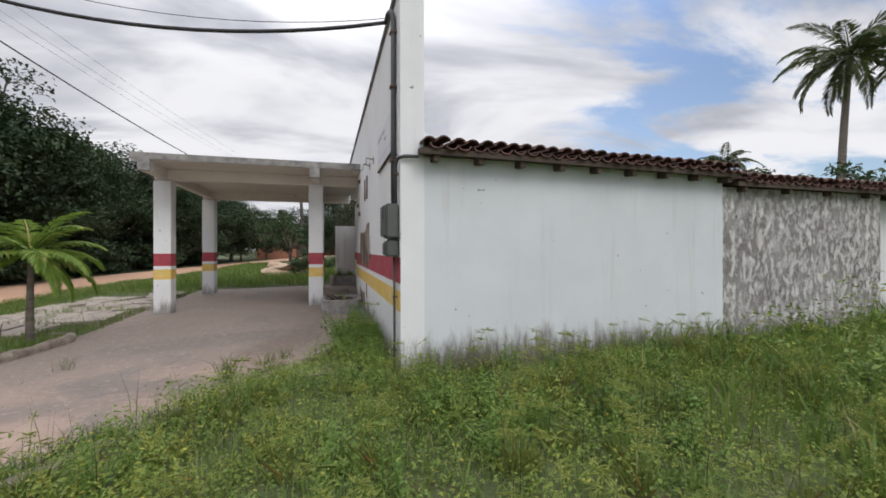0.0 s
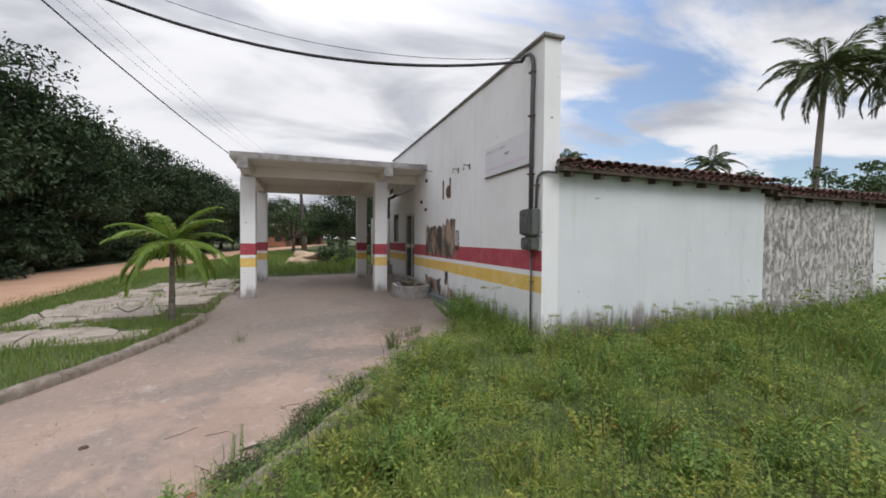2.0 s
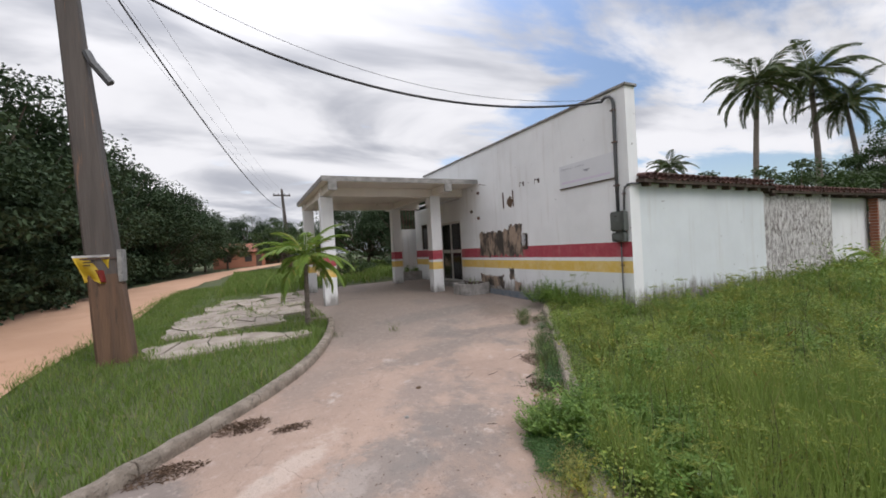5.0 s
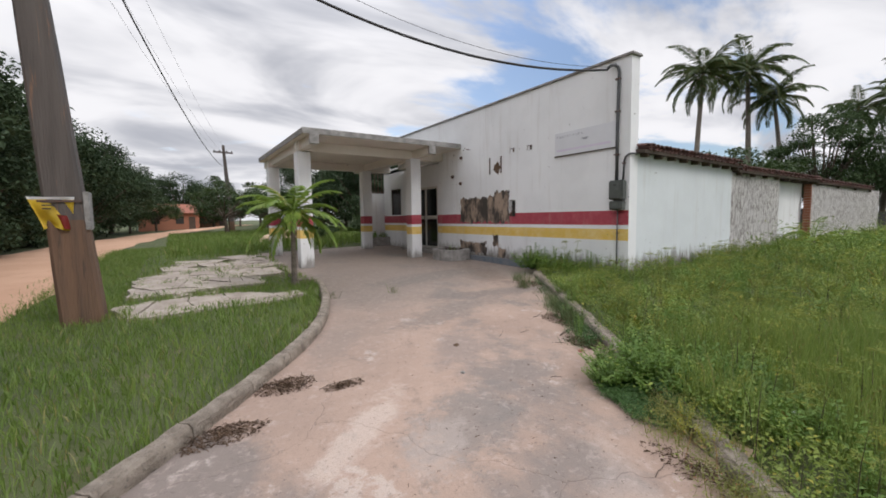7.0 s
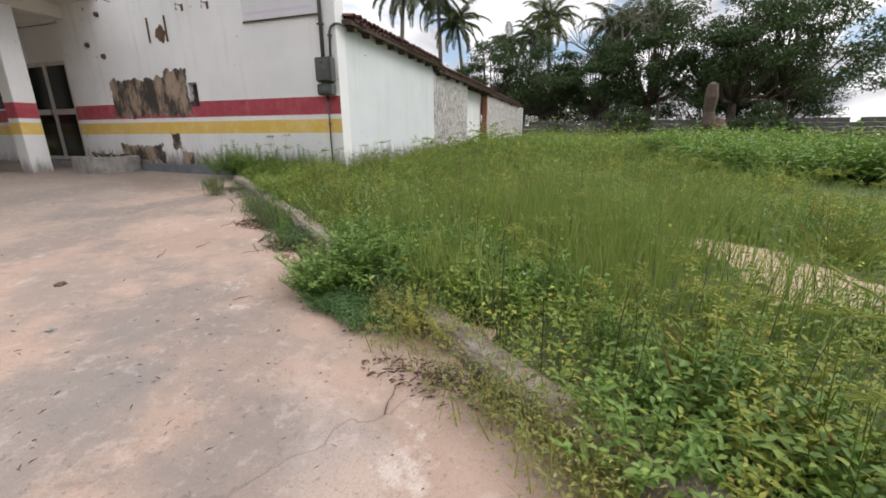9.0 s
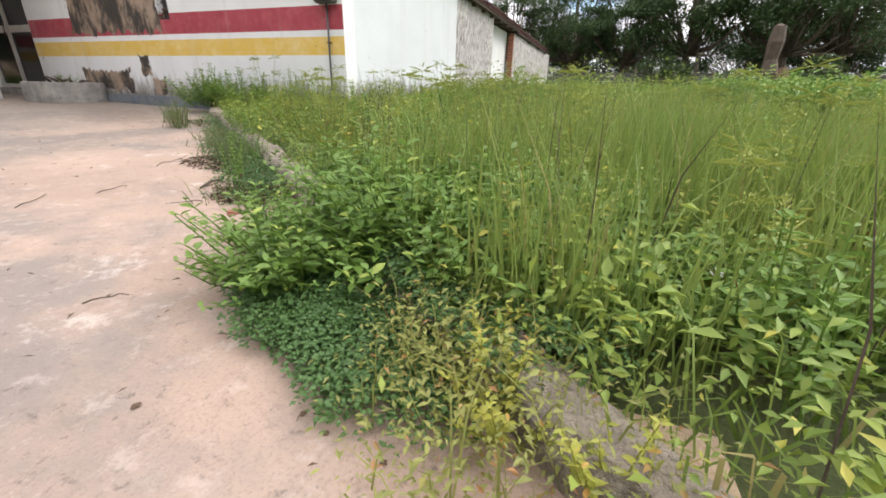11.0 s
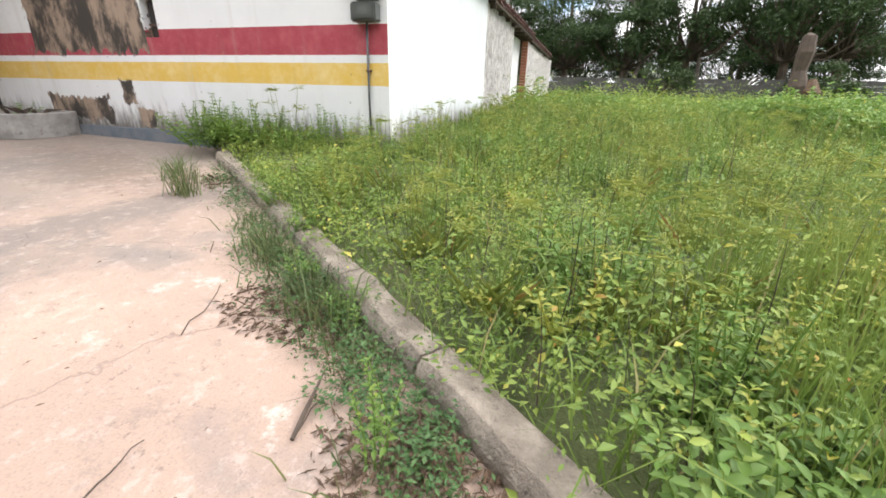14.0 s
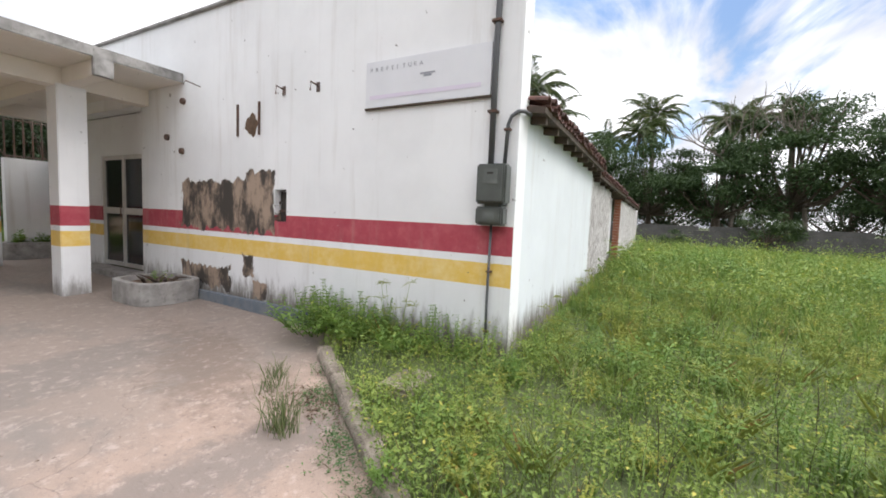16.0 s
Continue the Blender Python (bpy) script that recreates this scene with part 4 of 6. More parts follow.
def build_pole():
    p = thing("utility_pole", -8.98, 8.65, -0.45, "leaning square weathered timber utility pole with rust-brown foot", "utility pole")
    bm = bmesh.new()
    rows = []
    for k in range(12):
        z = 9.4 * k / 11
        r = 0.275 - 0.018 * z
        lean = Vector((-0.058 * z, -0.03 * z, z))
        pts = []
        for cx, cy in ((1, 1), (-1, 1), (-1, -1), (1, -1)):
            w = 0.012 * noise.noise((cx * 3, cy * 3, z * 0.8))
            pts += [(cx * (r + w), cy * (r * 0.72)), (cx * (r + w) * 0.82, cy * r * 0.9)] if cx * cy > 0 else [(cx * (r + w) * 0.82, cy * r * 0.9), (cx * (r + w), cy * r * 0.72)]
        rows.append([bm.verts.new(Vector((a, b, 0)) + lean) for a, b in pts])
    for r0, r1 in zip(rows, rows[1:]):
        for k in range(8):
            bm.faces.new((r0[k], r0[(k + 1) % 8], r1[(k + 1) % 8], r1[k]))
    bm.faces.new(rows[-1]); bm.faces.new(list(reversed(rows[0])))
    post = part("post", bm, POLEWOOD, p)
    post.data.materials.append(POLEFOOT)
    for f in post.data.polygons:
        f.material_index = 1 if f.center.z < 1.6 else 0
    part("strap", box(-0.40, -0.30, 1.98, 0.11, 0.16, 2.01, 0.003), METAL, p, "rusty wire strap")
    part("crossarm", box(-1.5, -0.42, 8.6, 0.3, -0.3, 8.75, 0.01), POLEWOOD, p)
    for x in (-1.4, -0.9, -0.3, 0.2):
        part("insulator", tube([(x, -0.36, 8.75), (x, -0.36, 8.82), (x, -0.36, 8.9)], [0.05, 0.07, 0.03], 8), METER, p)
    rack = part("wire_rack", tube([(-0.14, -0.30, 5.7), (-0.05, -0.32, 5.5), (0.2, -0.36, 5.15)], 0.07, 8), PIPE, p, "dark wire rack")
    part("side_plate", box(0.12, -0.26, 1.55, 0.19, 0.08, 2.15, 0.01), EDGE, p, "grey plate on the post's side")
    bag = thing("plastic_bag", -9.22, 8.40, 1.12, "torn yellow and red plastic sack tied to the pole", "plastic bag")
    for name, mat_, z0, z1, lab in (("sheet", YELLOW, 0.0, 0.47, ""), ("rim", WHITEPL, 0.45, 0.49, "white folded rim"), ("print", REDPL, 0.02, 0.22, "red printed corner")):
        bm = bmesh.new()
        rows = []
        for j in range(9):
            f = z0 + (z1 - z0) * j / 8
            row = []
            for i in range(11):
                u = i / 10
                half = 0.20 + 0.14 * (f / 0.47)
                uu = u if name != "print" else 0.45 + 0.55 * u
                x = (uu - 0.5) * 2 * half + 0.06 * (1 - f / 0.47)
                y = -0.03 + 0.05 * math.sin(u * 7 + f * 9) * (1 - f / 0.6) - (0.008 if name != "sheet" else 0)
                row.append(bm.verts.new((x, y, f + 0.03 * math.sin(uu * 5) * (1 - f / 0.47))))
            rows.append(row)
        for r0, r1 in zip(rows, rows[1:]):
            for i in range(10):
                bm.faces.new((r0[i], r0[i + 1], r1[i + 1], r1[i]))
        bmesh.ops.solidify(bm, geom=list(bm.faces), thickness=0.006)
        part(name, bm, mat_, bag, lab, True)
    bag.scale = (0.78, 1, 1)
    for k in range(3):
        part("printed_line", box(-0.12, -0.115, 0.40 - k * 0.05, 0.10 - 0.05 * k, -0.105, 0.42 - k * 0.05), RAFTER, bag)


def wire(a, b, sag, r, label):
    a, b = Vector(a), Vector(b)
    pts = [a.lerp(b, k / 24) - Vector((0, 0, sag * 4 * (k / 24) * (1 - k / 24))) for k in range(25)]
    base = pts[0].copy()
    ob = mesh_ob("power_cable", tube([p - base for p in pts], r, 5), CABLE, True)
    ob.location = base
    return tagged(ob, label, "cable")


build_pole()
far_pole = copy_thing(bpy.data.objects["utility_pole"], pose(-2.5, 47.3, -0.6, 0, 0, 8))
wire((0.62, 5.7, 4.48), (-9.35, 8.35, 7.0), 1.0, 0.026, "thick black service cable from pole to wall")
wire((0.64, 5.72, 4.55), (-9.37, 8.35, 7.5), 1.0, 0.005, "thin grey telephone wire from pole to wall")
wire((-9.35, 8.35, 7.6), (-2.9, 47.0, 6.6), 1.1, 0.022, "black power cable along the road")
for dx in (-1.3, -0.9, -0.3):
    wire((-9.0 + dx, 8.29, 8.45), (-2.3 + dx, 47.0, 8.2), 0.7, 0.0045, "thin overhead wire along the road")
    wire((-9.0 + dx, 8.29, 8.45), (-9.6 + dx, -40.0, 8.4), 0.7, 0.0045, "thin overhead wire along the road")


SLABS = ((-7.5, 8.75, 0.95, 0.55), (-6.35, 8.6, 0.6, 0.45), (-7.9, 10.9, 0.62, 0.7), (-6.65, 10.9, 0.6, 0.62), (-7.5, 12.5, 0.85, 0.72), (-5.9, 12.4, 0.68, 0.8), (-7.1, 14.3, 0.85, 0.85), (-5.6, 14.4, 0.6, 0.95), (-6.4, 16.3, 1.1, 0.85))


def build_slabs():
    """Broken slabs of an old concrete forecourt on the island."""
    rnd = random.Random(12)
    court = thing("broken_paving", -6.9, 12, -0.4, "broken pale concrete slabs with weeds in the gaps", "paving", kind="structure")
    for cx, cy, rx, ry in SLABS:
        outline = []
        for k in range(36):
            a = 2 * math.pi * k / 36
            c, q = math.cos(a), math.sin(a)
            f = 1.22 + 0.30 * noise.noise((cx + c * 1.5, cy + q * 1.5, 2)) + 0.22 * noise.noise((cx + c * 5, cy + q * 5, 4))
            outline.append(Vector((cx + math.copysign(abs(c) ** 0.5, c) * rx * f, cy + math.copysign(abs(q) ** 0.5, q) * ry * f)))
        sites = [Vector((cx + rnd.uniform(-1, 1) * rx, cy + rnd.uniform(-1, 1) * ry)) for _ in range(rnd.randint(5, 8))]
        for own in sites:
            # the piece nearest to this site, cut from the outline with a gap left round it
            poly = outline
            for other in sites:
                if other is own:
                    continue
                n = (other - own).normalized()
                mid = (own + other) / 2 - n * rnd.uniform(0.003, 0.025)
                cut = []
                for p, q in zip(poly, poly[1:] + poly[:1]):
                    dp, dq = (p - mid).dot(n), (q - mid).dot(n)
                    if dp <= 0:
                        cut.append(p)
                    if dp * dq < 0:
                        cut.append(p.lerp(q, dp / (dp - dq)))
                poly = cut
                if len(poly) < 3:
                    break
            if len(poly) < 3 or rnd.random() < 0.12:
                continue
            tx, ty, lift = rnd.uniform(-0.012, 0.012), rnd.uniform(-0.012, 0.012), rnd.uniform(-0.02, 0.006)
            bm = bmesh.new()
            up = [bm.verts.new((p.x + 6.9, p.y - 12, drive_z(p.x, p.y) + 0.505 + lift + tx * (p.x - own.x) + ty * (p.y - own.y))) for p in poly]
            lo = [bm.verts.new((p.x + 6.9, p.y - 12, drive_z(p.x, p.y) + 0.3)) for p in poly]
            bm.faces.new(up); bm.faces.new(list(reversed(lo)))
            for k in range(len(poly)):
                bm.faces.new((up[k], lo[k], lo[(k + 1) % len(poly)], up[(k + 1) % len(poly)]))
            part("slab", bm, SLAB, court)
    tagged(mesh_ob("concrete_fragment", box(-0.62, 5.6, -0.3, -0.05, 6.0, -0.17, 0.03), CONCRETE), "chunk of old brownish concrete lying in weeds", "rubble")


def crumpled(name, x, y, z, size, material, label, category, seed):
    bm = bmesh.new()
    bmesh.ops.create_icosphere(bm, subdivisions=3, radius=size)
    for v in bm.verts:
        k = 1 + 0.7 * noise.noise(v.co / size * 1.6 + Vector((seed, 0, 0)))
        v.co = Vector((v.co.x * k * 1.3, v.co.y * k, max(-size * 0.3, v.co.z * k * 0.5)))
    ob = mesh_ob(name, bm, material)
    ob.location = (x, y, z + size * 0.28)
    return tagged(ob, label, category)


def litter(name, x, y, rx, ry, n, seed, label, size=0.55):
    """A drift of dry leaves and stalks on the drive."""
    rng = np.random.default_rng(seed)
    n = n * 3 if size > 0.4 else n
    a, r = rng.uniform(0, 2 * np.pi, n), rng.uniform(0, 1, n) ** 0.7
    px, py = x + rx * r * np.cos(a), y + ry * r * np.sin(a)
    pz = np.array([drive_z(p, q) for p, q in zip(px, py)]) + 0.006 + 0.05 * (1 - r) * rng.uniform(0, 1, n)
    d = rng.normal(0, 1, (n, 3)); d[:, 2] *= 0.35
    d /= np.linalg.norm(d, axis=1, keepdims=True)
    v, f = leaf_quads(np.stack([px, py, pz], 1), d, np.tile([[0, 0, 1.0]], (n, 1)), size * rng.uniform(0.03, 0.13, n), size * rng.uniform(0.005, 0.028, n))
    return tagged(new(name, sheet_mesh(name, v, f, LEAFLITTER)), label, "leaf litter", kind="stuff")


def twig(x, y, length, ang, seed):
    rnd = random.Random(seed)
    z = drive_z(x, y) + 0.012
    pts, a = [(0, 0, 0)], ang
    for k in range(5):
        a += rnd.uniform(-0.35, 0.35)
        pts.append((pts[-1][0] + length / 5 * math.cos(a), pts[-1][1] + length / 5 * math.sin(a), rnd.uniform(0, 0.01)))
    ob = mesh_ob("twig", tube(pts, [0.003, 0.003, 0.0026, 0.0022, 0.002, 0.0014], 5), RAFTER)
    ob.location = (x, y, z)
    tagged(ob, "thin dry twig lying on the concrete", "twig", "twigs on the drive")

# ---- plants ----


def leaf_quads(pos, dirs, ups, length, width, fold=0.25):
    """Leaves as folded pairs of quads: base, two sides, tip; one array of points and one of faces."""
    n = len(pos)
    side = np.cross(dirs, ups)
    side /= np.linalg.norm(side, axis=1, keepdims=True) + 1e-9
    up = np.cross(side, dirs)
    L, W = np.asarray(length).reshape(-1, 1), np.asarray(width).reshape(-1, 1)
    base = pos
    mid = pos + dirs * L * 0.45
    tip = pos + dirs * L - up * L * 0.15
    l = mid + side * W * 0.5 + up * W * fold
    r = mid - side * W * 0.5 + up * W * fold
    verts = np.stack([base, l, tip, r], axis=1).reshape(-1, 3)
    i = np.arange(n)[:, None] * 4
    faces = np.concatenate([i + np.array([[0, 2, 1]]), i + np.array([[0, 3, 2]])], axis=1).reshape(-1, 3)
    return verts, faces


def round_leaves(pos, dirs, ups, length, width, fold=0.22):
    """Leaves with a midrib and a rounded outline, bent downwards to the tip."""
    n = len(pos)
    side = np.cross(dirs, ups)
    side /= np.linalg.norm(side, axis=1, keepdims=True) + 1e-9
    up = np.cross(side, dirs)
    L, W = np.asarray(length).reshape(-1, 1), np.asarray(width).reshape(-1, 1)

    def at(f, w, lift):
        return pos + dirs * L * f + side * W * w + up * (W * lift - L * 0.22 * f * f)
    verts = np.stack([at(0, 0, 0), at(0.28, 0.42, fold), at(0.62, 0.46, fold), at(1.0, 0, 0), at(0.62, -0.46, fold), at(0.28, -0.42, fold), at(0.28, 0, 0), at(0.62, 0, 0)], axis=1).reshape(-1, 3)
    tri = np.array([[0, 6, 1], [0, 5, 6], [1, 6, 2], [6, 7, 2], [6, 5, 7], [5, 4, 7], [2, 7, 3], [7, 4, 3]])
    faces = (np.arange(n)[:, None, None] * 8 + tri[None]).reshape(-1, 3)
    return verts, faces


def unit(v):
    return v / (np.linalg.norm(v, axis=1, keepdims=True) + 1e-9)


def grass_mesh(name, xy, zs, heights, widths, lean, rng, material):
    """Grass blades of two bent segments each."""
    n = len(xy)
    ang = rng.uniform(0, 2 * np.pi, n)
    a2 = rng.uniform(0, 2 * np.pi, n)
    d = np.stack([np.cos(ang), np.sin(ang), np.zeros(n)], 1)
    w = np.stack([np.cos(a2), np.sin(a2), np.zeros(n)], 1) * widths[:, None] * 0.5
    base = np.stack([xy[:, 0], xy[:, 1], zs], 1)
    k = (lean * rng.uniform(0.2, 1.0, n) * heights)[:, None]
    up = np.array([[0, 0, 1.0]])
    mid = base + up * (heights * 0.55)[:, None] + d * k * 0.35
    top = base + up * heights[:, None] * (1 - 0.25 * lean) + d * k
    verts = np.stack([base - w, base + w, mid - w * 0.8, mid + w * 0.8, top], 1).reshape(-1, 3)
    i = np.arange(n)[:, None] * 5
    faces = np.concatenate([i + np.array([[0, 1, 3]]), i + np.array([[0, 3, 2]]), i + np.array([[2, 3, 4]])], 1).reshape(-1, 3)
    return sheet_mesh(name, verts, faces, material)


def scatter(rng, n, x0, x1, y0, y1, keep):
    """Random places in a rectangle where keep(x, y) is likely."""
    x, y = rng.uniform(x0, x1, n), rng.uniform(y0, y1, n)
    p = np.array([keep(a, b) for a, b in zip(x, y)])
    ok = rng.uniform(0, 1, n) < p
    return np.stack([x[ok], y[ok]], 1)


def sand_amount(x, y):
    """The trodden sandy path across the lot, from 0 to 1."""
    u, v = (x + 2.9) * 0.76 + (y + 0.8) * 0.65, -(x + 2.9) * 0.65 + (y + 0.8) * 0.76
    return math.exp(-(u / 1.35) ** 2 - ((v + 0.25 * noise.noise((u * 1.3, 0, 0))) / 0.42) ** 2)


def slab_at(x, y):
    return 8.2 < y < 17.4 and -8.6 < x < -5.0 and any(((x - a) / c) ** 4 + ((y - b) / d) ** 4 < 0.75 + 1.5 * noise.noise((x * 2.5, y * 2.5, 3)) for a, b, c, d in SLABS)


def lot_cover(x, y):
    """How thickly the lot beside the drive is grown over."""
    if x > 0.66 and y > 5.1:
        return 0.0
    s = side_of(KERB_R, x, y) if y < 7.3 else x + 0.05
    if s < 0.11:
        return 0.0
    bare = sand_amount(x, y)
    return max(0.10, 0.95 - 1.15 * bare) * max(0.4, min(1.0, 0.8 + 0.9 * noise.noise((x * 0.7, y * 0.7, 0))))


def verge_cover(x, y):
    if y > 10 and x > -4.9:
        return 0.0
    if side_of(KERB_L, x, y) > -0.16 and y < 10.1:
        return 0.0
    if x < -10.2:
        return 0.25 * max(0, 1 - (-10.2 - x) / 0.6)
    if slab_at(x, y):
        return 0.0
    return 0.35 if y > 9.8 and x > -8.6 else 0.95


def stuff(name, me, label, category):
    return tagged(new(name, me), label, category, kind="stuff")


def zs_of(xy):
    return np.array([ground_z(a, b) for a, b in xy])


def build_grass():
    rng = np.random.default_rng(3)
    # the lot: short undergrowth, taller blades, seed stalks
    for name, n, area, h, wd, lean, mat_, lab in (
        ("meadow_grass", 80000, (-7.5, 6, -4.0, 7.3), (0.07, 0.24), (0.005, 0.012), 1.1, GRASS, "dense green meadow grass on the overgrown lot"),
        ("tall_meadow_grass", 16000, (-6, 8, -2.5, 7.3), (0.16, 0.42), (0.004, 0.009), 0.9, TALL, "tall yellowish grass blades on the overgrown lot"),
        ("far_meadow_grass", 60000, (3, 30, -14, 5.1), (0.15, 0.5), (0.015, 0.04), 0.6, GRASS, "green grass on the far part of the lot"),
    ):
        xy = scatter(rng, n, *area, lot_cover)
        hh = rng.uniform(*h, len(xy)) * np.maximum(0.35, 1.05 + np.array([0.9 * noise.noise((a * 0.9, b * 0.9, 4)) + 0.8 * noise.noise((a * 2.3, b * 2.3, 14)) for a, b in xy]))
        stuff(name, grass_mesh(name, xy, zs_of(xy) - 0.02, hh, rng.uniform(*wd, len(xy)), lean, rng, mat_), lab, "grass")
    # leafy undergrowth: small sprigs, each a stem's worth of leaves
    for n, area, hs, leaf, per, name in ((15000, (-6.6, 7.5, -2.6, 7.3), (0.06, 0.26), (0.018, 0.05), 22, "leafy_undergrowth"), (6000, (5, 26, -12, 5.0), (0.2, 0.6), (0.05, 0.12), 14, "far_undergrowth")):
        xy = scatter(rng, n, *area, lot_cover)
        m = len(xy)
        hh = rng.uniform(*hs, m) * np.maximum(0.4, 1.15 + np.array([1.5 * noise.noise((a * 0.75, b * 0.75, 4)) + 1.3 * noise.noise((a * 2.1, b * 2.1, 24)) for a, b in xy]))
        f = rng.uniform(0.15, 1, (m, per))
        spread = 0.10 if leaf[0] < 0.03 else 0.3
        px = xy[:, 0:1] + rng.normal(0, spread, (m, per)) * (0.4 + 0.4 * f)
        py = xy[:, 1:2] + rng.normal(0, spread, (m, per)) * (0.4 + 0.4 * f)
        pz = zs_of(xy)[:, None] + hh[:, None] * f
        pos = np.stack([px, py, pz], 2).reshape(-1, 3)
        ok = ~((pos[:, 0] > 0.66) & (pos[:, 1] > 5.13))
        pos = pos[ok]
        k = len(pos)
        d = unit(np.stack([rng.normal(0, 1, k), rng.normal(0, 1, k), rng.normal(0.25, 0.35, k)], 1))
        ln = rng.uniform(*leaf, k)
        v, fc = leaf_quads(pos, d, np.tile([[0, 0, 1.0]], (k, 1)) + rng.normal(0, 0.35, (k, 3)), ln, ln * rng.uniform(0.35, 0.6, k))
        stuff(name, sheet_mesh(name, v, fc, UNDER), "low leafy weeds, green to yellow, among the grass", "weeds")
    # yellowing weeds that lean over the kerb onto the drive
    xy = scatter(rng, 10500, -6.2, -3.6, -0.8, 1.75, lambda x, y: math.exp(-((side_of(KERB_R, x, y) + 0.03) / 0.15) ** 2) * (0.6 + 1.1 * noise.noise((x * 2.6, y * 2.6, 16))))
    m, per = len(xy), 22
    f = rng.uniform(0.05, 1, (m, per))
    hh = rng.uniform(0.06, 0.24, m)
    pos = np.stack([xy[:, 0:1] + rng.normal(0, 0.05, (m, per)), xy[:, 1:2] + rng.normal(0, 0.05, (m, per)), np.array([drive_z(a, b) for a, b in xy])[:, None] + hh[:, None] * f + 0.01], 2).reshape(-1, 3)
    k = len(pos)
    d = unit(np.stack([rng.normal(0, 1, k), rng.normal(0, 1, k), rng.normal(0.3, 0.4, k)], 1))
    ln = rng.uniform(0.008, 0.03, k)
    v, fc = leaf_quads(pos, d, np.tile([[0, 0, 1.0]], (k, 1)) + rng.normal(0, 0.35, (k, 3)), ln, ln * rng.uniform(0.25, 0.5, k))
    stuff("dry_kerb_weeds", sheet_mesh("dry_kerb_weeds", v, fc, DRYWEED), "yellowing weeds leaning over the kerb", "weeds")
    stuff("dry_kerb_grass", grass_mesh("dry_kerb_grass", xy, np.array([drive_z(a, b) for a, b in xy]), rng.uniform(0.1, 0.36, m), rng.uniform(0.003, 0.006, m), 0.7, rng, DRYWEED), "dry yellow grass blades beside the kerb", "grass")
    # growth that creeps over the kerb, and a stand of tall grass beside it

    def on_kerb(x, y):
        d = side_of(KERB_R, x, y)
        edge = 1.0 if y < 2.9 else 0.22
        return edge * math.exp(-((d - 0.12) / (0.24 if y < 2.9 else 0.12)) ** 2) * (0.55 + 0.9 * noise.noise((x * 2.1, y * 2.1, 6)))
    xy = scatter(rng, 30000, -7, -0.5, -2, 7, on_kerb)
    pos = np.stack([xy[:, 0], xy[:, 1], zs_of(xy) + 0.02 + 0.2 * rng.uniform(0, 1, len(xy)) ** 1.5], 1)
    k = len(pos)
    d = unit(np.stack([rng.normal(0, 1, k), rng.normal(0, 1, k), rng.normal(0.3, 0.35, k)], 1))
    ln = rng.uniform(0.015, 0.045, k)
    v, fc = leaf_quads(pos, d, np.tile([[0, 0, 1.0]], (k, 1)) + rng.normal(0, 0.35, (k, 3)), ln, ln * rng.uniform(0.35, 0.6, k))
    stuff("kerb_weeds", sheet_mesh("kerb_weeds", v, fc, UNDER), "small leafy weeds creeping over the kerb", "weeds")
    xy = scatter(rng, 24000, -4.3, -1.2, -0.9, 2.2, lambda x, y: lot_cover(x, y) * (0.4 + 1.2 * noise.noise((x * 1.7, y * 1.7, 8))))
    stuff("tall_grass_stand", grass_mesh("tall_grass_stand", xy, zs_of(xy) - 0.02, rng.uniform(0.32, 0.74, len(xy)), rng.uniform(0.003, 0.007, len(xy)), 0.4, rng, TALL), "stand of tall thin grass beside the kerb", "grass")
    xy = scatter(rng, 1400, -5, 6, -1.5, 5, lot_cover)
    stuff("seed_stalks", grass_mesh("seed_stalks", xy, zs_of(xy), rng.uniform(0.4, 0.75, len(xy)), rng.uniform(0.003, 0.006, len(xy)), 0.3, rng, RAFTER), "thin brown seed stalks standing over the grass", "grass")
    xy = scatter(rng, 110000, -10.8, -4.7, -2, 26, verge_cover)
    hh = rng.uniform(0.08, 0.24, len(xy))
    stuff("verge_grass", grass_mesh("verge_grass", xy, zs_of(xy) - 0.02, hh, rng.uniform(0.006, 0.014, len(xy)), 0.7, rng, GRASS), "short bright grass on the verge and island", "grass")
    xy = scatter(rng, 40000, -8, 6, 18.4, 45, lambda x, y: 0.9)
    stuff("back_grass", grass_mesh("back_grass", xy, zs_of(xy) - 0.02, rng.uniform(0.2, 0.5, len(xy)), rng.uniform(0.02, 0.04, len(xy)), 0.6, rng, GRASS), "green grass beyond the canopy", "grass")


def weed_points(rng, n, spread, h):
    """Leaves in whorls up several stems: returns leaf bases, directions and the stems."""
    stems, pos, dirs, size = [], [], [], []
    for _ in range(n):
        a, r = rng.uniform(0, 2 * np.pi), spread * np.sqrt(rng.uniform(0, 1))
        base = np.array([r * np.cos(a), r * np.sin(a), 0])
        hh = h * rng.uniform(0.6, 1.1) * (1 - 0.35 * r / max(spread, 1e-6))
        tip = base * 1.25 + np.array([rng.normal(0, 0.06), rng.normal(0, 0.06), hh])
        stems.append((base * 0.6, tip))
        m = max(4, int(hh / 0.035))
        for k in range(m):
            f = 0.25 + 0.75 * k / (m - 1)
            for s in (0, 1):
                t = k * 1.57 + s * np.pi + rng.normal(0, 0.35)
                pos.append(base * 0.6 + (tip - base * 0.6) * f)
                dirs.append([np.cos(t), np.sin(t), rng.uniform(-0.1, 0.5) + 0.35 * f])
                size.append((1.15 - 0.55 * f) * rng.uniform(0.7, 1.2))
    return stems, np.array(pos), unit(np.array(dirs)), np.array(size)


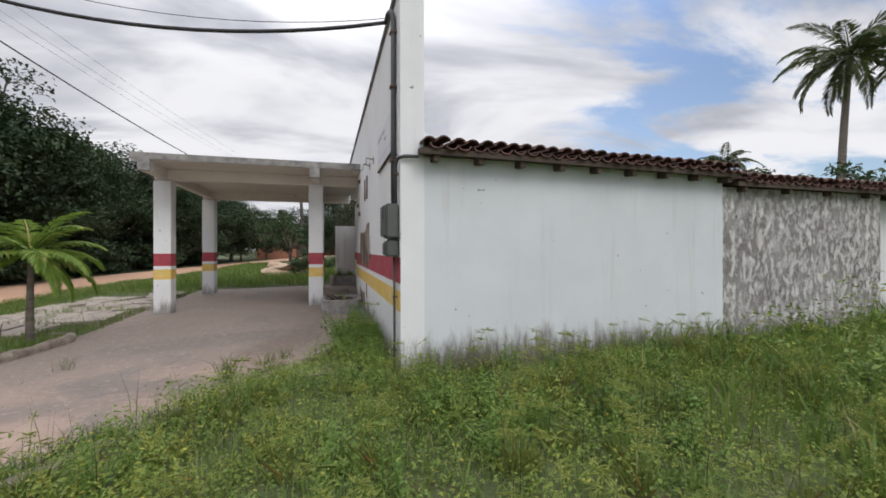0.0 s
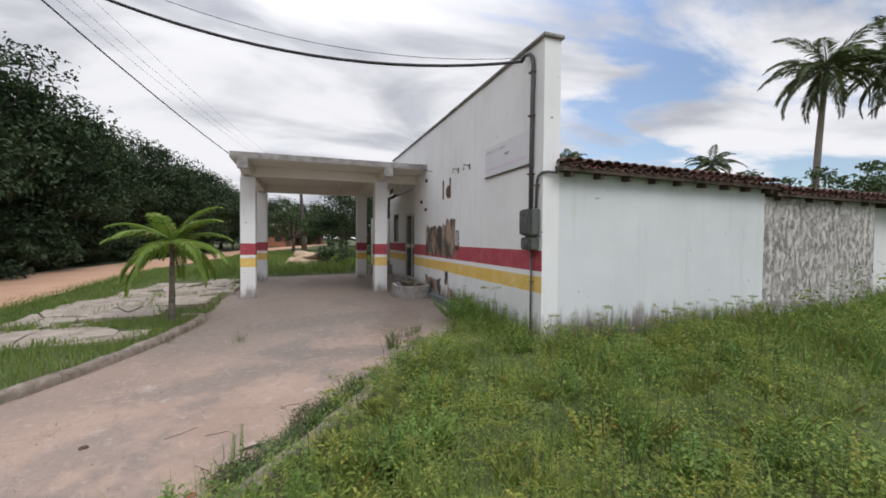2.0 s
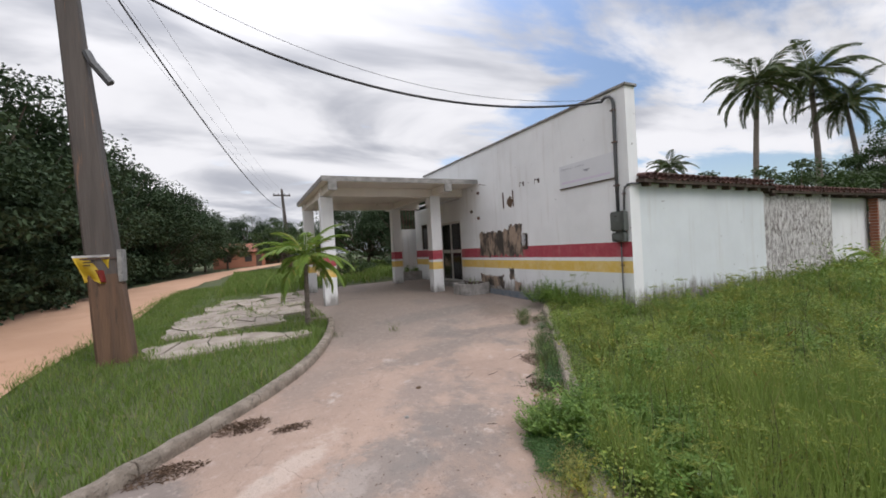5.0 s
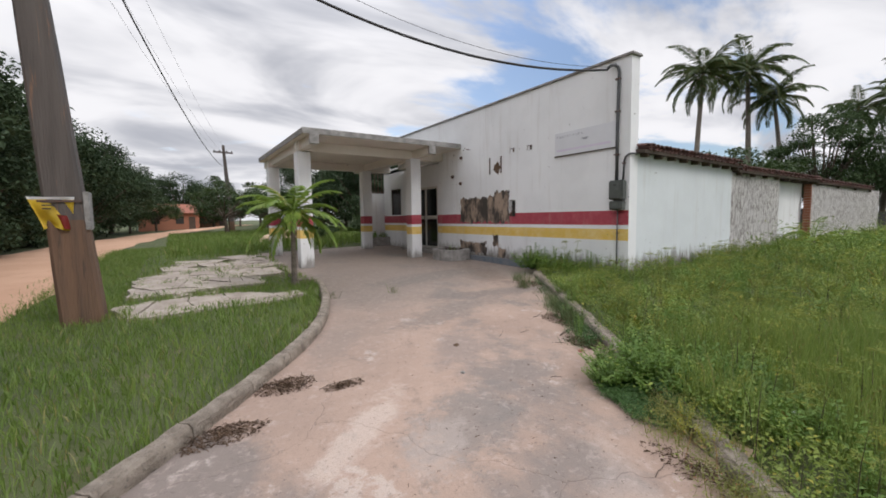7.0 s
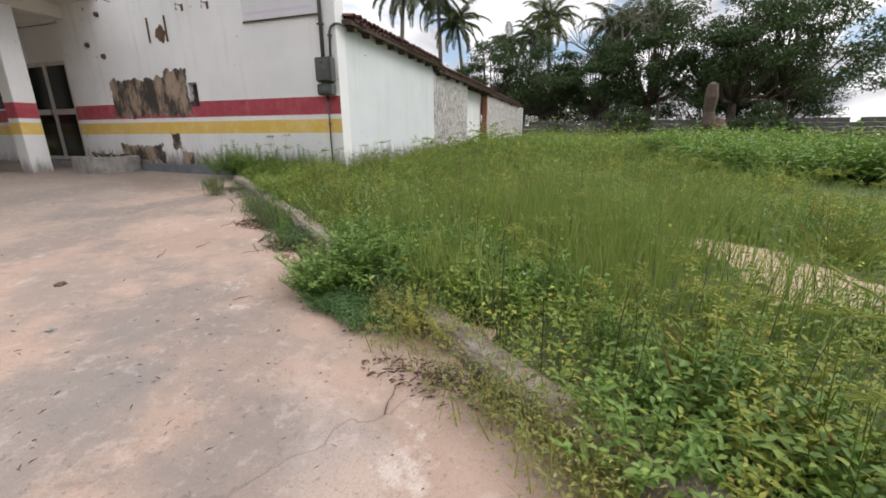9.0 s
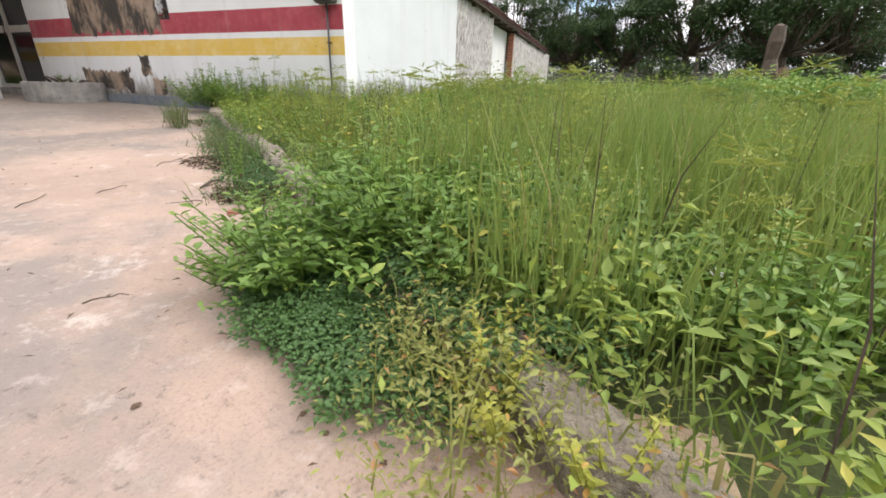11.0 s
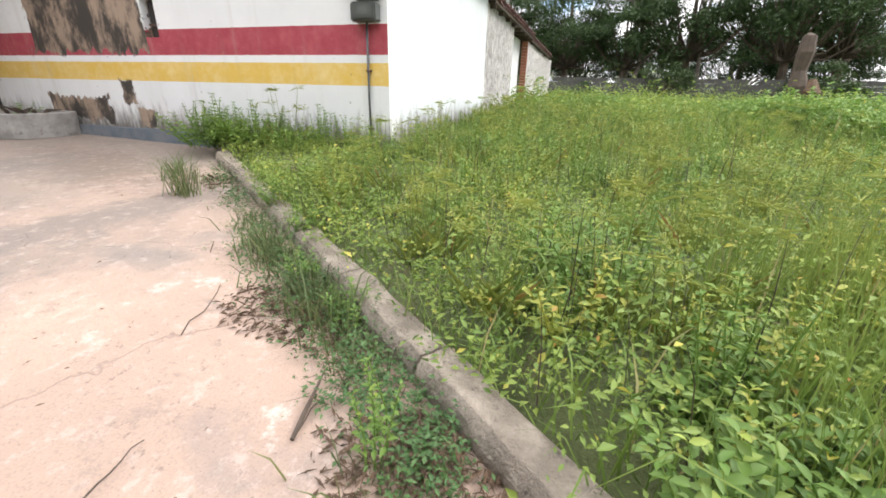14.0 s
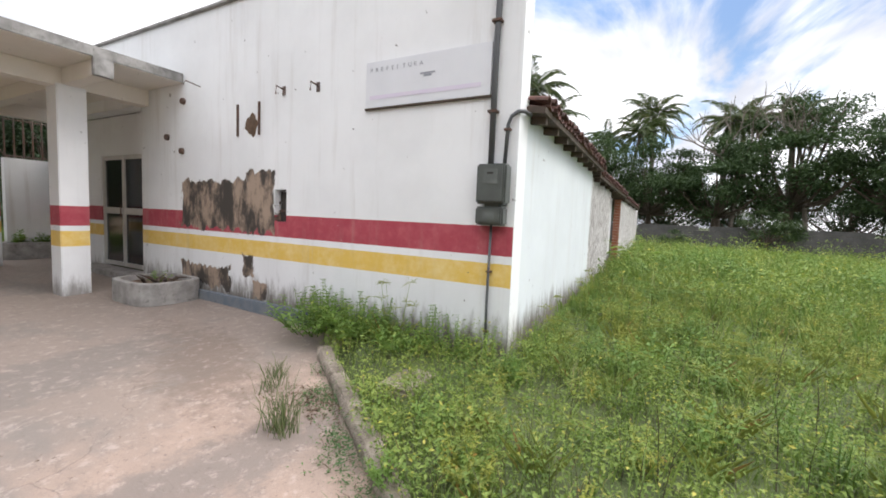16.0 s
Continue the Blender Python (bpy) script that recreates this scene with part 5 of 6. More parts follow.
def weed(name, rng, n, spread, h, leaf, material, label, width=0.46):
    """A leafy weed: thin stems and pairs of pointed leaves."""
    w = thing(name, 0, 0, 0, label, "weed")
    stems, pos, dirs, size = weed_points(rng, n, spread, h)
    bm = bmesh.new()
    for a, b in stems:
        tube([a, (a + b) / 2 + rng.normal(0, 0.01, 3), b], [0.005, 0.004, 0.002], 4, bm)
    tagged(part("stem", bm, material, w), kind="stuff")
    ups = np.tile([[0, 0, 1.0]], (len(pos), 1)) + rng.normal(0, 0.25, pos.shape)
    v, f = (round_leaves if leaf > 0.055 else leaf_quads)(pos, dirs, ups, leaf * size, leaf * size * width)
    ob = new("foliage", sheet_mesh("foliage", v, f, material))
    ob.parent = w
    tagged(ob, kind="stuff")
    return w


def sedge(rng, n, spread, h):
    """A tuft of thin upright stalks, each with a loose umbel of bracts and small brown spikelets."""
    w = thing("sedge", 0, 0, 0, "tall sedge with yellowish seed umbels in the grass", "weed")
    bm = bmesh.new()
    pos, dirs, ln, wd = [], [], [], []
    for _ in range(n):
        a, r = rng.uniform(0, 2 * np.pi), spread * np.sqrt(rng.uniform(0, 1))
        base = np.array([r * np.cos(a), r * np.sin(a), 0])
        tip = base * 2.2 + np.array([rng.normal(0, 0.04), rng.normal(0, 0.04), h * rng.uniform(0.6, 1.15)])
        tube([base, (base + tip) / 2 + rng.normal(0, 0.008, 3), tip], [0.003, 0.0025, 0.0018], 4, bm)
        for k in range(6):
            t = rng.uniform(0, 2 * np.pi)
            pos.append(tip); dirs.append([np.cos(t), np.sin(t), rng.uniform(-0.15, 0.6)]); ln.append(rng.uniform(0.06, 0.13)); wd.append(0.005)
        for k in range(14):
            q = unit(rng.normal(0, 1, (1, 3)))[0] * np.array([1, 1, 0.7]) + np.array([0, 0, 0.4])
            pos.append(tip + q * rng.uniform(0.01, 0.04)); dirs.append(q); ln.append(rng.uniform(0.012, 0.025)); wd.append(0.008)
        for k in range(3):
            t = rng.uniform(0, 2 * np.pi)
            pos.append(base); dirs.append([np.cos(t) * 0.5, np.sin(t) * 0.5, 0.9]); ln.append(h * rng.uniform(0.4, 0.7)); wd.append(0.006)
    tagged(part("stem", bm, TALL, w), kind="stuff")
    v, f = leaf_quads(np.array(pos), unit(np.array(dirs)), np.tile([[0.05, 0.02, 1.0]], (len(pos), 1)), np.array(ln), np.array(wd))
    ob = new("seed_head", sheet_mesh("seed_head", v, f, SEDGE))
    ob.parent = w
    tagged(ob, kind="stuff")
    return w


def build_weeds():
    rng = np.random.default_rng(11)
    kinds = [
        weed("leafy_weed", rng, 44, 0.36, 0.42, 0.078, WEED, "bushy green weed with pointed leaves in the grass"),
        weed("leafy_weed", rng, 12, 0.22, 0.38, 0.075, WEED, "bushy green weed with pointed leaves in the grass"),
        weed("yellow_weed", rng, 10, 0.20, 0.40, 0.06, YELLOWWEED, "yellowish weed with small leaves in the grass"),
        weed("spindly_weed", rng, 5, 0.12, 0.62, 0.05, WEED, "tall spindly weed with sparse leaves"),
        sedge(rng, 9, 0.10, 0.55),
        weed("low_bush", rng, 60, 0.36, 0.30, 0.072, WEED, "dense low bush with small bright pointed leaves"),
    ]
    spots = [(0, -4.08, 2.28, 0.85), (0, -3.85, 1.95, 0.95), (0, -3.98, 2.48, 0.6), (0, -3.55, 2.3, 0.95), (0, -3.6, 1.65, 0.9), (0, -4.02, 1.62, 0.6), (3, -3.9, 2.1, 0.75), (3, -3.7, 2.5, 0.8), (2, -4.55, 1.4, 0.5), (2, -4.65, 1.2, 0.45), (2, -4.45, 1.5, 0.5), (0, -5.15, 0.35, 0.7), (2, -5.45, 0.15, 0.7), (0, -5.65, -0.3, 0.7), (2, -3.1, 2.3, 0.8), (3, -3.4, 3.3, 0.7), (1, -2.75, 3.75, 0.55), (1, -2.5, 4.2, 0.5),
             (2, -2.7, 2.75, 1.0), (0, 0.3, 7.7, 1.35), (0, 0.3, 7.1, 1.15), (3, 0.3, 7.9, 1.3), (3, 0.2, 6.9, 1.35), (4, 0.35, 6.5, 1.2), (3, 0.4, 5.9, 1.3), (3, 0.3, 7.6, 1.5), (3, 0.35, 7.4, 1.25), (3, 0.45, 6.7, 1.2), (3, 0.5, 6.1, 1.1), (3, 0.45, 5.7, 1.1), (3, 0.42, 5.3, 1.0), (3, 1.0, 4.95, 0.9), (3, 2.0, 4.9, 0.8), (3, 3.1, 4.9, 0.8), (3, 4.4, 4.95, 0.9), (0, 0.25, 6.3, 0.9), (1, 0.35, 5.6, 0.9),
             (1, -2.0, 4.6, 0.6), (1, -1.6, 5.1, 0.6), (0, -5.3, -0.3, 0.8), (0, -4.8, 0.1, 0.8), (3, -3.6, 1.2, 0.8), (3, -3.0, 1.9, 0.8)]
    spots += [(5, -4.2, 2.3, 0.62), (5, -4.0, 1.95, 0.9), (5, -3.75, 1.6, 1.0), (5, -3.5, 1.95, 1.1), (5, -3.35, 1.45, 1.0), (5, -2.95, 2.1, 1.0), (5, -3.85, 1.3, 0.8)]
    r2 = random.Random(4)
    # a taller fringe on the lot's side of the kerb
    for k in range(0, len(KERB_R) - 1):
        for _ in range(3):
            p = KERB_R[k].lerp(KERB_R[k + 1], r2.random())
            off = r2.uniform(0.42, 1.0)
            if -1.6 < p.y < 5.6:
                spots.append((r2.choice((1, 2, 2, 3, 4, 5) if p.y > 1.3 else (2, 3, 4, 4)), p.x + off * 0.8, p.y - off * 0.6, r2.uniform(0.65, 1.0)))
    # sedges over the whole lot, and dark weeds along the foot of the annex wall
    for _ in range(150):
        x, y = r2.uniform(-3.5, 5.0), r2.uniform(-1.6, 4.9)
        if r2.random() < lot_cover(x, y) and side_of(KERB_R, x, y) > 0.3 and math.hypot(x + 0.3, y - 0.2) > 1.0:
            spots.append((4, x, y, r2.uniform(0.6, 1.15)))
    for _ in range(42):
        spots.append((r2.choice((1, 3, 3, 4)), r2.uniform(0.9, 9.5), 4.98 - r2.uniform(0, 0.35), r2.uniform(0.6, 1.0)))
    # a broad patch of leafy growth further out on the lot
    for _ in range(120):
        a, q = r2.uniform(0, 2 * math.pi), math.sqrt(r2.random())
        spots.append((r2.choice((0, 0, 5)), 8.0 + 6.0 * q * math.cos(a), -3.8 + 2.4 * q * math.sin(a), r2.uniform(1.4, 2.6)))
    for _ in range(300):
        x, y = r2.uniform(-5.5, 6.5), r2.uniform(-2.2, 5.0)
        if r2.random() < lot_cover(x, y) and side_of(KERB_R, x, y) > 0.4 and not (x < 0.9 and math.hypot(x + 0.1, y - 0.25) < 0.9):
            spots.append((r2.choice((1, 1, 1, 2, 2, 2, 3)), x, y, r2.uniform(0.7, 1.3)))
    for _ in range(70):
        x, y = r2.uniform(6, 20), r2.uniform(-9, 4.5)
        spots.append((r2.choice((0, 0, 1, 2)), x, y, r2.uniform(1.1, 1.9)))
    used = set()
    for k, x, y, s in spots:
        m = pose(x, y, ground_z(x, y) - 0.02, 0, 0, r2.uniform(0, 360))
        if k not in used:
            used.add(k)
            kinds[k].matrix_basis = m @ Matrix.Scale(s, 4)
        else:
            ob = copy_thing(kinds[k], m)
            ob.scale = (s, s, s)
    # creeping mat of small leaves that spreads onto the drive
    n = 26000
    a, r = rng.uniform(0, 2 * np.pi, n), np.sqrt(rng.uniform(0, 1, n))
    r = r * (0.88 + 0.12 * np.sin(a * 3 + 1.0) + 0.07 * np.sin(a * 7)) * rng.uniform(0.75, 1.15, n)
    x, y = -4.28 + 0.30 * r * np.cos(a) + 0.26 * r * np.sin(a), 2.0 + 0.48 * r * np.sin(a) - 0.1 * r * np.cos(a)
    pos = np.stack([x, y, np.array([drive_z(p, q) for p, q in zip(x, y)]) + rng.uniform(0.01, 0.07, n)], 1)
    d = unit(np.stack([rng.normal(0, 1, n), rng.normal(0, 1, n), rng.uniform(0, 0.5, n)], 1))
    h = n // 2
    pos[h:, 0] = -4.0 + 0.42 * r[h:] * np.cos(a[h:]) + 0.3 * r[h:] * np.sin(a[h:])
    pos[h:, 1] = 1.7 + 0.5 * r[h:] * np.sin(a[h:]) - 0.15 * r[h:] * np.cos(a[h:])
    pos[h:, 2] = np.array([drive_z(p, q) + (0.1 if side_of(KERB_R, p, q) > -0.03 else 0.01) for p, q in pos[h:, :2]]) + rng.uniform(0.0, 0.07, n - h)
    v, f = leaf_quads(pos, d, np.tile([[0, 0, 1.0]], (n, 1)) + rng.normal(0, 0.3, (n, 3)), rng.uniform(0.010, 0.024, n), rng.uniform(0.008, 0.016, n))
    stuff("creeping_weed", sheet_mesh("creeping_weed", v, f, CREEP), "low creeping mat of small green leaves on the drive", "weed")


def in_ball(rng, n):
    v = rng.normal(0, 1, (n, 3))
    return v / np.linalg.norm(v, axis=1, keepdims=True) * rng.uniform(0, 1, (n, 1)) ** 0.45


def tree(name, rng, h, crown_r, n_clumps, per, leaf, material, label, trunk_h=0.35, category="tree", low=0.9):
    """A tapered trunk, limbs that reach the clumps, and a crown of loose leaves in uneven clumps."""
    t = thing(name, 0, 0, 0, label, category)
    bm = bmesh.new()
    fork = np.array([rng.normal(0, 0.15), rng.normal(0, 0.15), h * trunk_h])
    tube([(0, 0, -0.3), fork * 0.5 + rng.normal(0, 0.05, 3), fork], [h * 0.035, h * 0.026, h * 0.022], 8, bm)
    pos = []
    for k in range(n_clumps):
        a, r = rng.uniform(0, 2 * np.pi), crown_r * np.sqrt(rng.uniform(0.02, 1))
        top = h * (1 - 0.45 * (r / crown_r) ** 2)
        z = max(rng.uniform(h * trunk_h * low, top), rng.uniform(h * trunk_h * low, top))
        c = np.array([r * np.cos(a), r * np.sin(a), z])
        if k % 2 == 0:
            tube([fork * 0.97, (fork + c) / 2 + np.array([0, 0, -0.06 * h]) + rng.normal(0, 0.1, 3), c], [h * 0.012, h * 0.007, h * 0.003], 5, bm)
        s = crown_r * rng.uniform(0.18, 0.34)
        pos.append(c + in_ball(rng, per) * np.array([s, s, s * 0.5]))
    part("trunk", bm, BARK, t)
    pos = np.concatenate(pos)
    d = unit(rng.normal(0, 1, pos.shape) * np.array([1, 1, 0.5]) + np.array([0, 0, -0.25]))
    v, f = leaf_quads(pos, d, rng.normal(0, 0.5, pos.shape) + np.array([0, 0, 1.0]), leaf * rng.uniform(0.6, 1.3, len(pos)), leaf * rng.uniform(0.4, 0.65, len(pos)))
    ob = new("crown", sheet_mesh("crown", v, f, material))
    ob.parent = t
    return t


def bare_tree(rng, h, label):
    t = thing("bare_tree", 0, 0, 0, label, "tree")
    bm = bmesh.new()

    def grow(p, d, length, r, depth):
        q = p + d * length
        tube([p, (p + q) / 2 + rng.normal(0, 0.03 * length, 3), q], [r, r * 0.8, r * 0.6], 5, bm)
        if depth:
            for _ in range(3):
                nd = d + rng.normal(0, 0.5, 3) + np.array([0, 0, 0.15])
                grow(q, nd / np.linalg.norm(nd), length * rng.uniform(0.55, 0.8), r * 0.55, depth - 1)
    grow(np.zeros(3), np.array([0.05, 0, 1.0]), h * 0.4, h * 0.018, 4)
    tagged(part("branch_work", bm, PALMBARK, t), kind="stuff")
    return t


def palm_crown(rng, n, length, leaflets, width, droop, material, up=1.15, hang=0.3):
    pos, dirs, ups, ln = [], [], [], []
    bm = bmesh.new()
    for k in range(n):
        a = k * 2.4 + rng.normal(0, 0.15)
        el = up - (k / n) * (up + 0.55) + rng.normal(0, 0.1)
        L = length * rng.uniform(0.8, 1.05)
        p, pts = np.zeros(3), [np.zeros(3)]
        ang = el
        for s in range(10):
            ang -= droop * (s + 2) / 60
            p = p + L / 10 * np.array([np.cos(a) * np.cos(ang), np.sin(a) * np.cos(ang), np.sin(ang)])
            pts.append(p)
        tube(pts, [0.018 * length * (1 - 0.09 * s) for s in range(11)] if length < 2 else [0.012 * length * (1 - 0.09 * s) for s in range(11)], 4, bm)
        pts = np.array(pts)
        for j in range(leaflets):
            f = 0.12 + 0.88 * j / (leaflets - 1)
            i = min(9, int(f * 10))
            q = pts[i] + (pts[i + 1] - pts[i]) * (f * 10 - i)
            t = pts[i + 1] - pts[i]
            t = t / np.linalg.norm(t)
            s = np.cross(t, [0, 0, 1.0]); s /= np.linalg.norm(s) + 1e-9
            for sg in (-1, 1):
                dd = s * sg * 0.8 + t * (0.5 + 0.6 * f) + np.array([0, 0, rng.uniform(-1.3, 0.1) * hang])
                pos.append(q); dirs.append(dd); ups.append([0, 0, 1.0]); ln.append(length * 0.23 * (1 - 0.55 * abs(2 * f - 0.85)) * rng.uniform(0.8, 1.1))
    pos, dirs, ups, ln = np.array(pos), unit(np.array(dirs)), np.array(ups), np.array(ln)
    v, f = leaf_quads(pos, dirs, ups, ln, np.full(len(ln), width), 0.1)
    return bm, v, f


def palm(name, rng, h, fronds, length, leaflets, width, droop, material, label, r=0.16, bend=0.6):
    p = thing(name, 0, 0, 0, label, "palm tree")
    bm = bmesh.new()
    pts = [(bend * (k / 10) ** 2, 0, h * k / 10 - (0.2 if k == 0 else 0)) for k in range(11)]
    tube(pts, [r * (1.5 if k == 0 else 1.15 - 0.045 * k) for k in range(11)], 8, bm)
    part("trunk", bm, PALMBARK, p, smooth=True)
    bm, v, f = palm_crown(rng, fronds, length, leaflets, width, droop, material)
    ribs = part("frond_ribs", bm, material, p)
    ob = new("foliage", sheet_mesh("foliage", v, f, material))
    ob.parent = p
    tagged(ob, kind="stuff")
    for o in (ribs, ob):
        o.location = (bend, 0, h)
    return p


def build_trees():
    rng = np.random.default_rng(21)
    big = tree("tree", rng, 10.0, 5.0, 120, 210, 0.23, FOLIAGE, "large dense dark green tree beside the road", 0.14, low=0.5)
    wide = tree("tree", rng, 8.5, 4.8, 100, 200, 0.23, FOLIAGE, "broad dark green tree with hanging foliage", 0.14, low=0.5)
    tall = tree("tree", rng, 12.0, 4.8, 80, 170, 0.26, FOLIAGE3, "tall spreading dark tree behind the block wall", 0.28)
    light = tree("tree", rng, 7.0, 4.0, 42, 90, 0.32, FOLIAGE2, "light green tree with an open crown", 0.3)
    shrub = tree("shrub", rng, 2.2, 1.5, 40, 70, 0.16, FOLIAGE2, "tangled green shrub at the edge of the lot", 0.1, "shrub")
    thicket = tree("thicket", rng, 2.6, 1.9, 46, 80, 0.20, FOLIAGE, "dense dark bush at the foot of the roadside trees", 0.08, "bush", low=0.3)
    tagged(thicket.children[0], kind="stuff")
    r2 = random.Random(8)
    first = {}
    spots = []
    for k in range(13):
        spots.append((big if k % 3 else wide, -17.7 - r2.uniform(0, 1.3), 3 + k * 4.6 + r2.uniform(-1, 1), r2.uniform(1.0, 1.2)))
        spots.append((big, -25 - r2.uniform(0, 3), 2 + k * 5 + r2.uniform(-1, 1), r2.uniform(1.2, 1.4)))
    for x, y, s in ((-15.8, 46, 1.2), (-15.6, 54, 1.2), (-15.4, 62, 1.2), (-14.6, 70, 1.15), (-9.6, 71, 0.8), (-12.2, 65, 0.75), (-2.3, 56, 0.8), (-12, 90, 1.2), (-6, 92, 1.25), (-1, 90, 1.1),  (2.5, 58, 0.7), (1.5, 50, 0.8), (4, 66, 0.85), (5, 76, 0.9), (7, 60, 0.8), (10, 48, 1.0), (14, 40, 1.1), (3, 85, 0.9), (-20, 78, 1.0), (18, 55, 1.2)):
        spots.append((light if s < 0.95 else wide, x, y, s))
    for k in range(6):
        spots.append((tall, 31 + r2.uniform(-1, 4), 10 - k * 4.6 + r2.uniform(-1, 1), r2.uniform(0.66, 0.78) if k < 3 else r2.uniform(0.9, 1.05)))
    for k in range(6):
        spots.append((wide, 42 + r2.uniform(-1, 4), 18 - k * 7 + r2.uniform(-1, 1), r2.uniform(0.7, 0.9)))
    for x, y, s in ((26, 13, 0.9), (21, 16, 0.8), (16, 19, 0.75), (-3.5, 42, 0.8)):
        spots.append((light, x, y, s))
    for x, y, s in ((4.5, 27, 0.75), (8, 25, 0.8), (2.5, 33, 0.8)):
        spots.append((wide, x, y, s))
    for x, y, s in ((26, -10, 1.2), (26.5, 3, 0.6), (3.5, 24, 1.0), (-1, 23, 0.7), (1.4, 20.5, 0.8), (-15.6, 4, 0.7), (-15.8, 8, 0.6), (-15.6, 13, 0.7), (-15.9, 18, 0.6), (-15.5, 24, 0.7), (-15.7, 31, 0.7)):
        spots.append((shrub, x, y, s))
    for k in range(26):
        spots.append((thicket, -15.4 - r2.uniform(0, 1.2), -2 + k * 2.2 + r2.uniform(-0.6, 0.6), r2.uniform(0.9, 1.35)))
    spots.append((light, 26.6, -1.7, 0.42))
    for t, x, y, s in spots:
        m = pose(x, y, ground_z(x, y) - 0.05, 0, 0, r2.uniform(0, 360))
        if t.name not in first:
            first[t.name] = True
            t.matrix_basis = m @ Matrix.Scale(s, 4)
        else:
            ob = copy_thing(t, m)
            ob.scale = (s, s, s)
    coco = palm("coconut_palm", rng, 11.5, 26, 3.7, 54, 0.05, 1.15, FROND, "tall coconut palm with drooping fronds", 0.2, 0.9)
    for k, (x, y, s) in enumerate(((28.7, 16.7, 1.1), (33.5, 14.6, 1.15), (27, 22, 0.62), (36, 13, 0.95), (40, 5, 1.0), (45, -2, 1.0), (17, 27, 0.62), (34.3, 6.7, 0.78), (34.4, 0.1, 0.84), (33.8, -3.9, 0.82), (38, 8.6, 0.8))):
        m = pose(x, y, ground_z(x, y), 0, 0, 40 * k)
        if k == 0:
            coco.matrix_basis = m @ Matrix.Scale(s, 4)
        else:
            ob = copy_thing(coco, m)
            ob.scale = (s, s, s)
    bare = bare_tree(rng, 10.5, "leafless pale tree behind the lot")
    bare.location = (30.6, -0.6, -0.2)
    copy_thing(bare, pose(31.2, -4.4, -0.2, 0, 0, 70))
    stump = thing("dead_tree", 14.4, -4.2, ground_z(14.4, -4.2), "tall dead broken tree trunk in weeds", "tree trunk")
    part("trunk", tube([(0, 0, -0.2), (0.05, 0, 0.5), (-0.03, 0.05, 1.1), (0.06, 0.1, 1.6), (0.0, 0.1, 2.2), (0.05, 0.1, 2.7), (0.02, 0.1, 2.75)], [0.34, 0.26, 0.30, 0.22, 0.26, 0.20, 0.10], 9), RAFTER, stump)
    part("burl", tube([(0.0, -0.2, 0.5), (-0.05, -0.35, 0.9), (0.05, -0.3, 1.3)], [0.25, 0.38, 0.2], 8), LEAFLITTER, stump)
    young = palm("young_palm", rng, 1.7, 22, 1.4, 36, 0.042, 0.95, YOUNGFROND, "young bright green palm on the grass island", 0.06, 0.02)
    young.location = (-5.45, 9.55, ground_z(-5.45, 9.55))
    pot = palm("seedling_palm", rng, 0.15, 10, 1.1, 16, 0.045, 1.0, YOUNGFROND, "young yellow-green palm against the broken wall", 0.05, 0.0)
    pot.location = (10.5, 4.45, ground_z(10.5, 4.45) + 0.1)
    pot.scale = (1.35, 1.35, 1.35)


def build_far():
    """The block wall at the far side of the lot, and two houses far along the road."""
    w = thing("wall_boundary", 28, -5, 0, "dark grey concrete block wall beyond the lot", "wall", kind="structure")
    for j in range(6):
        for k in range(60):
            if j == 5 and k % 7 == 3:
                continue
            if not w.children:
                first = part("block", box(-0.1, 0, 0, 0.1, 0.59, 0.29, 0.01), BLOCKWALL, w)
                me = first.data
                first.location = (0, -17, -0.3)
                continue
            ob = new("block", me)
            ob.parent = w
            ob.location = (0, -17 + k * 0.6 + 0.3 * (j % 2), -0.3 + j * 0.3)
    for x, y, ww, d in ((-8.0, 80, 8, 6), (-2, 100, 8, 6)):
        h = thing("house", x, y, 0, "low brick house with an orange tiled roof far off", "house")
        part("wall", box(-ww / 2, -d / 2, -0.6, ww / 2, d / 2, 2.6), BRICK, h)
        bm = bmesh.new()
        e = 0.5
        v = [bm.verts.new(p) for p in ((-ww / 2 - e, -d / 2 - e, 2.5), (ww / 2 + e, -d / 2 - e, 2.5), (ww / 2 + e, 0, 4.0), (-ww / 2 - e, 0, 4.0), (-ww / 2 - e, d / 2 + e, 2.5), (ww / 2 + e, d / 2 + e, 2.5))]
        bm.faces.new((v[0], v[1], v[2], v[3])); bm.faces.new((v[3], v[2], v[5], v[4])); bm.faces.new((v[0], v[3], v[4])); bm.faces.new((v[1], v[5], v[2])); bm.faces.new((v[0], v[4], v[5], v[1]))
        part("roof", bm, FARTILE, h)
        for k in (-0.3, 0.1):
            win = part("window", box(ww * k, -d / 2 - 0.05, 0.8, ww * k + 1.1, -d / 2 - 0.005, 1.9), DARK, h)
        part("door", box(ww * 0.32, -d / 2 - 0.05, -0.3, ww * 0.32 + 0.9, -d / 2 - 0.005, 1.9), RAFTER, h)


build_far()
build_trees()
build_weeds()
build_grass()

build_slabs()


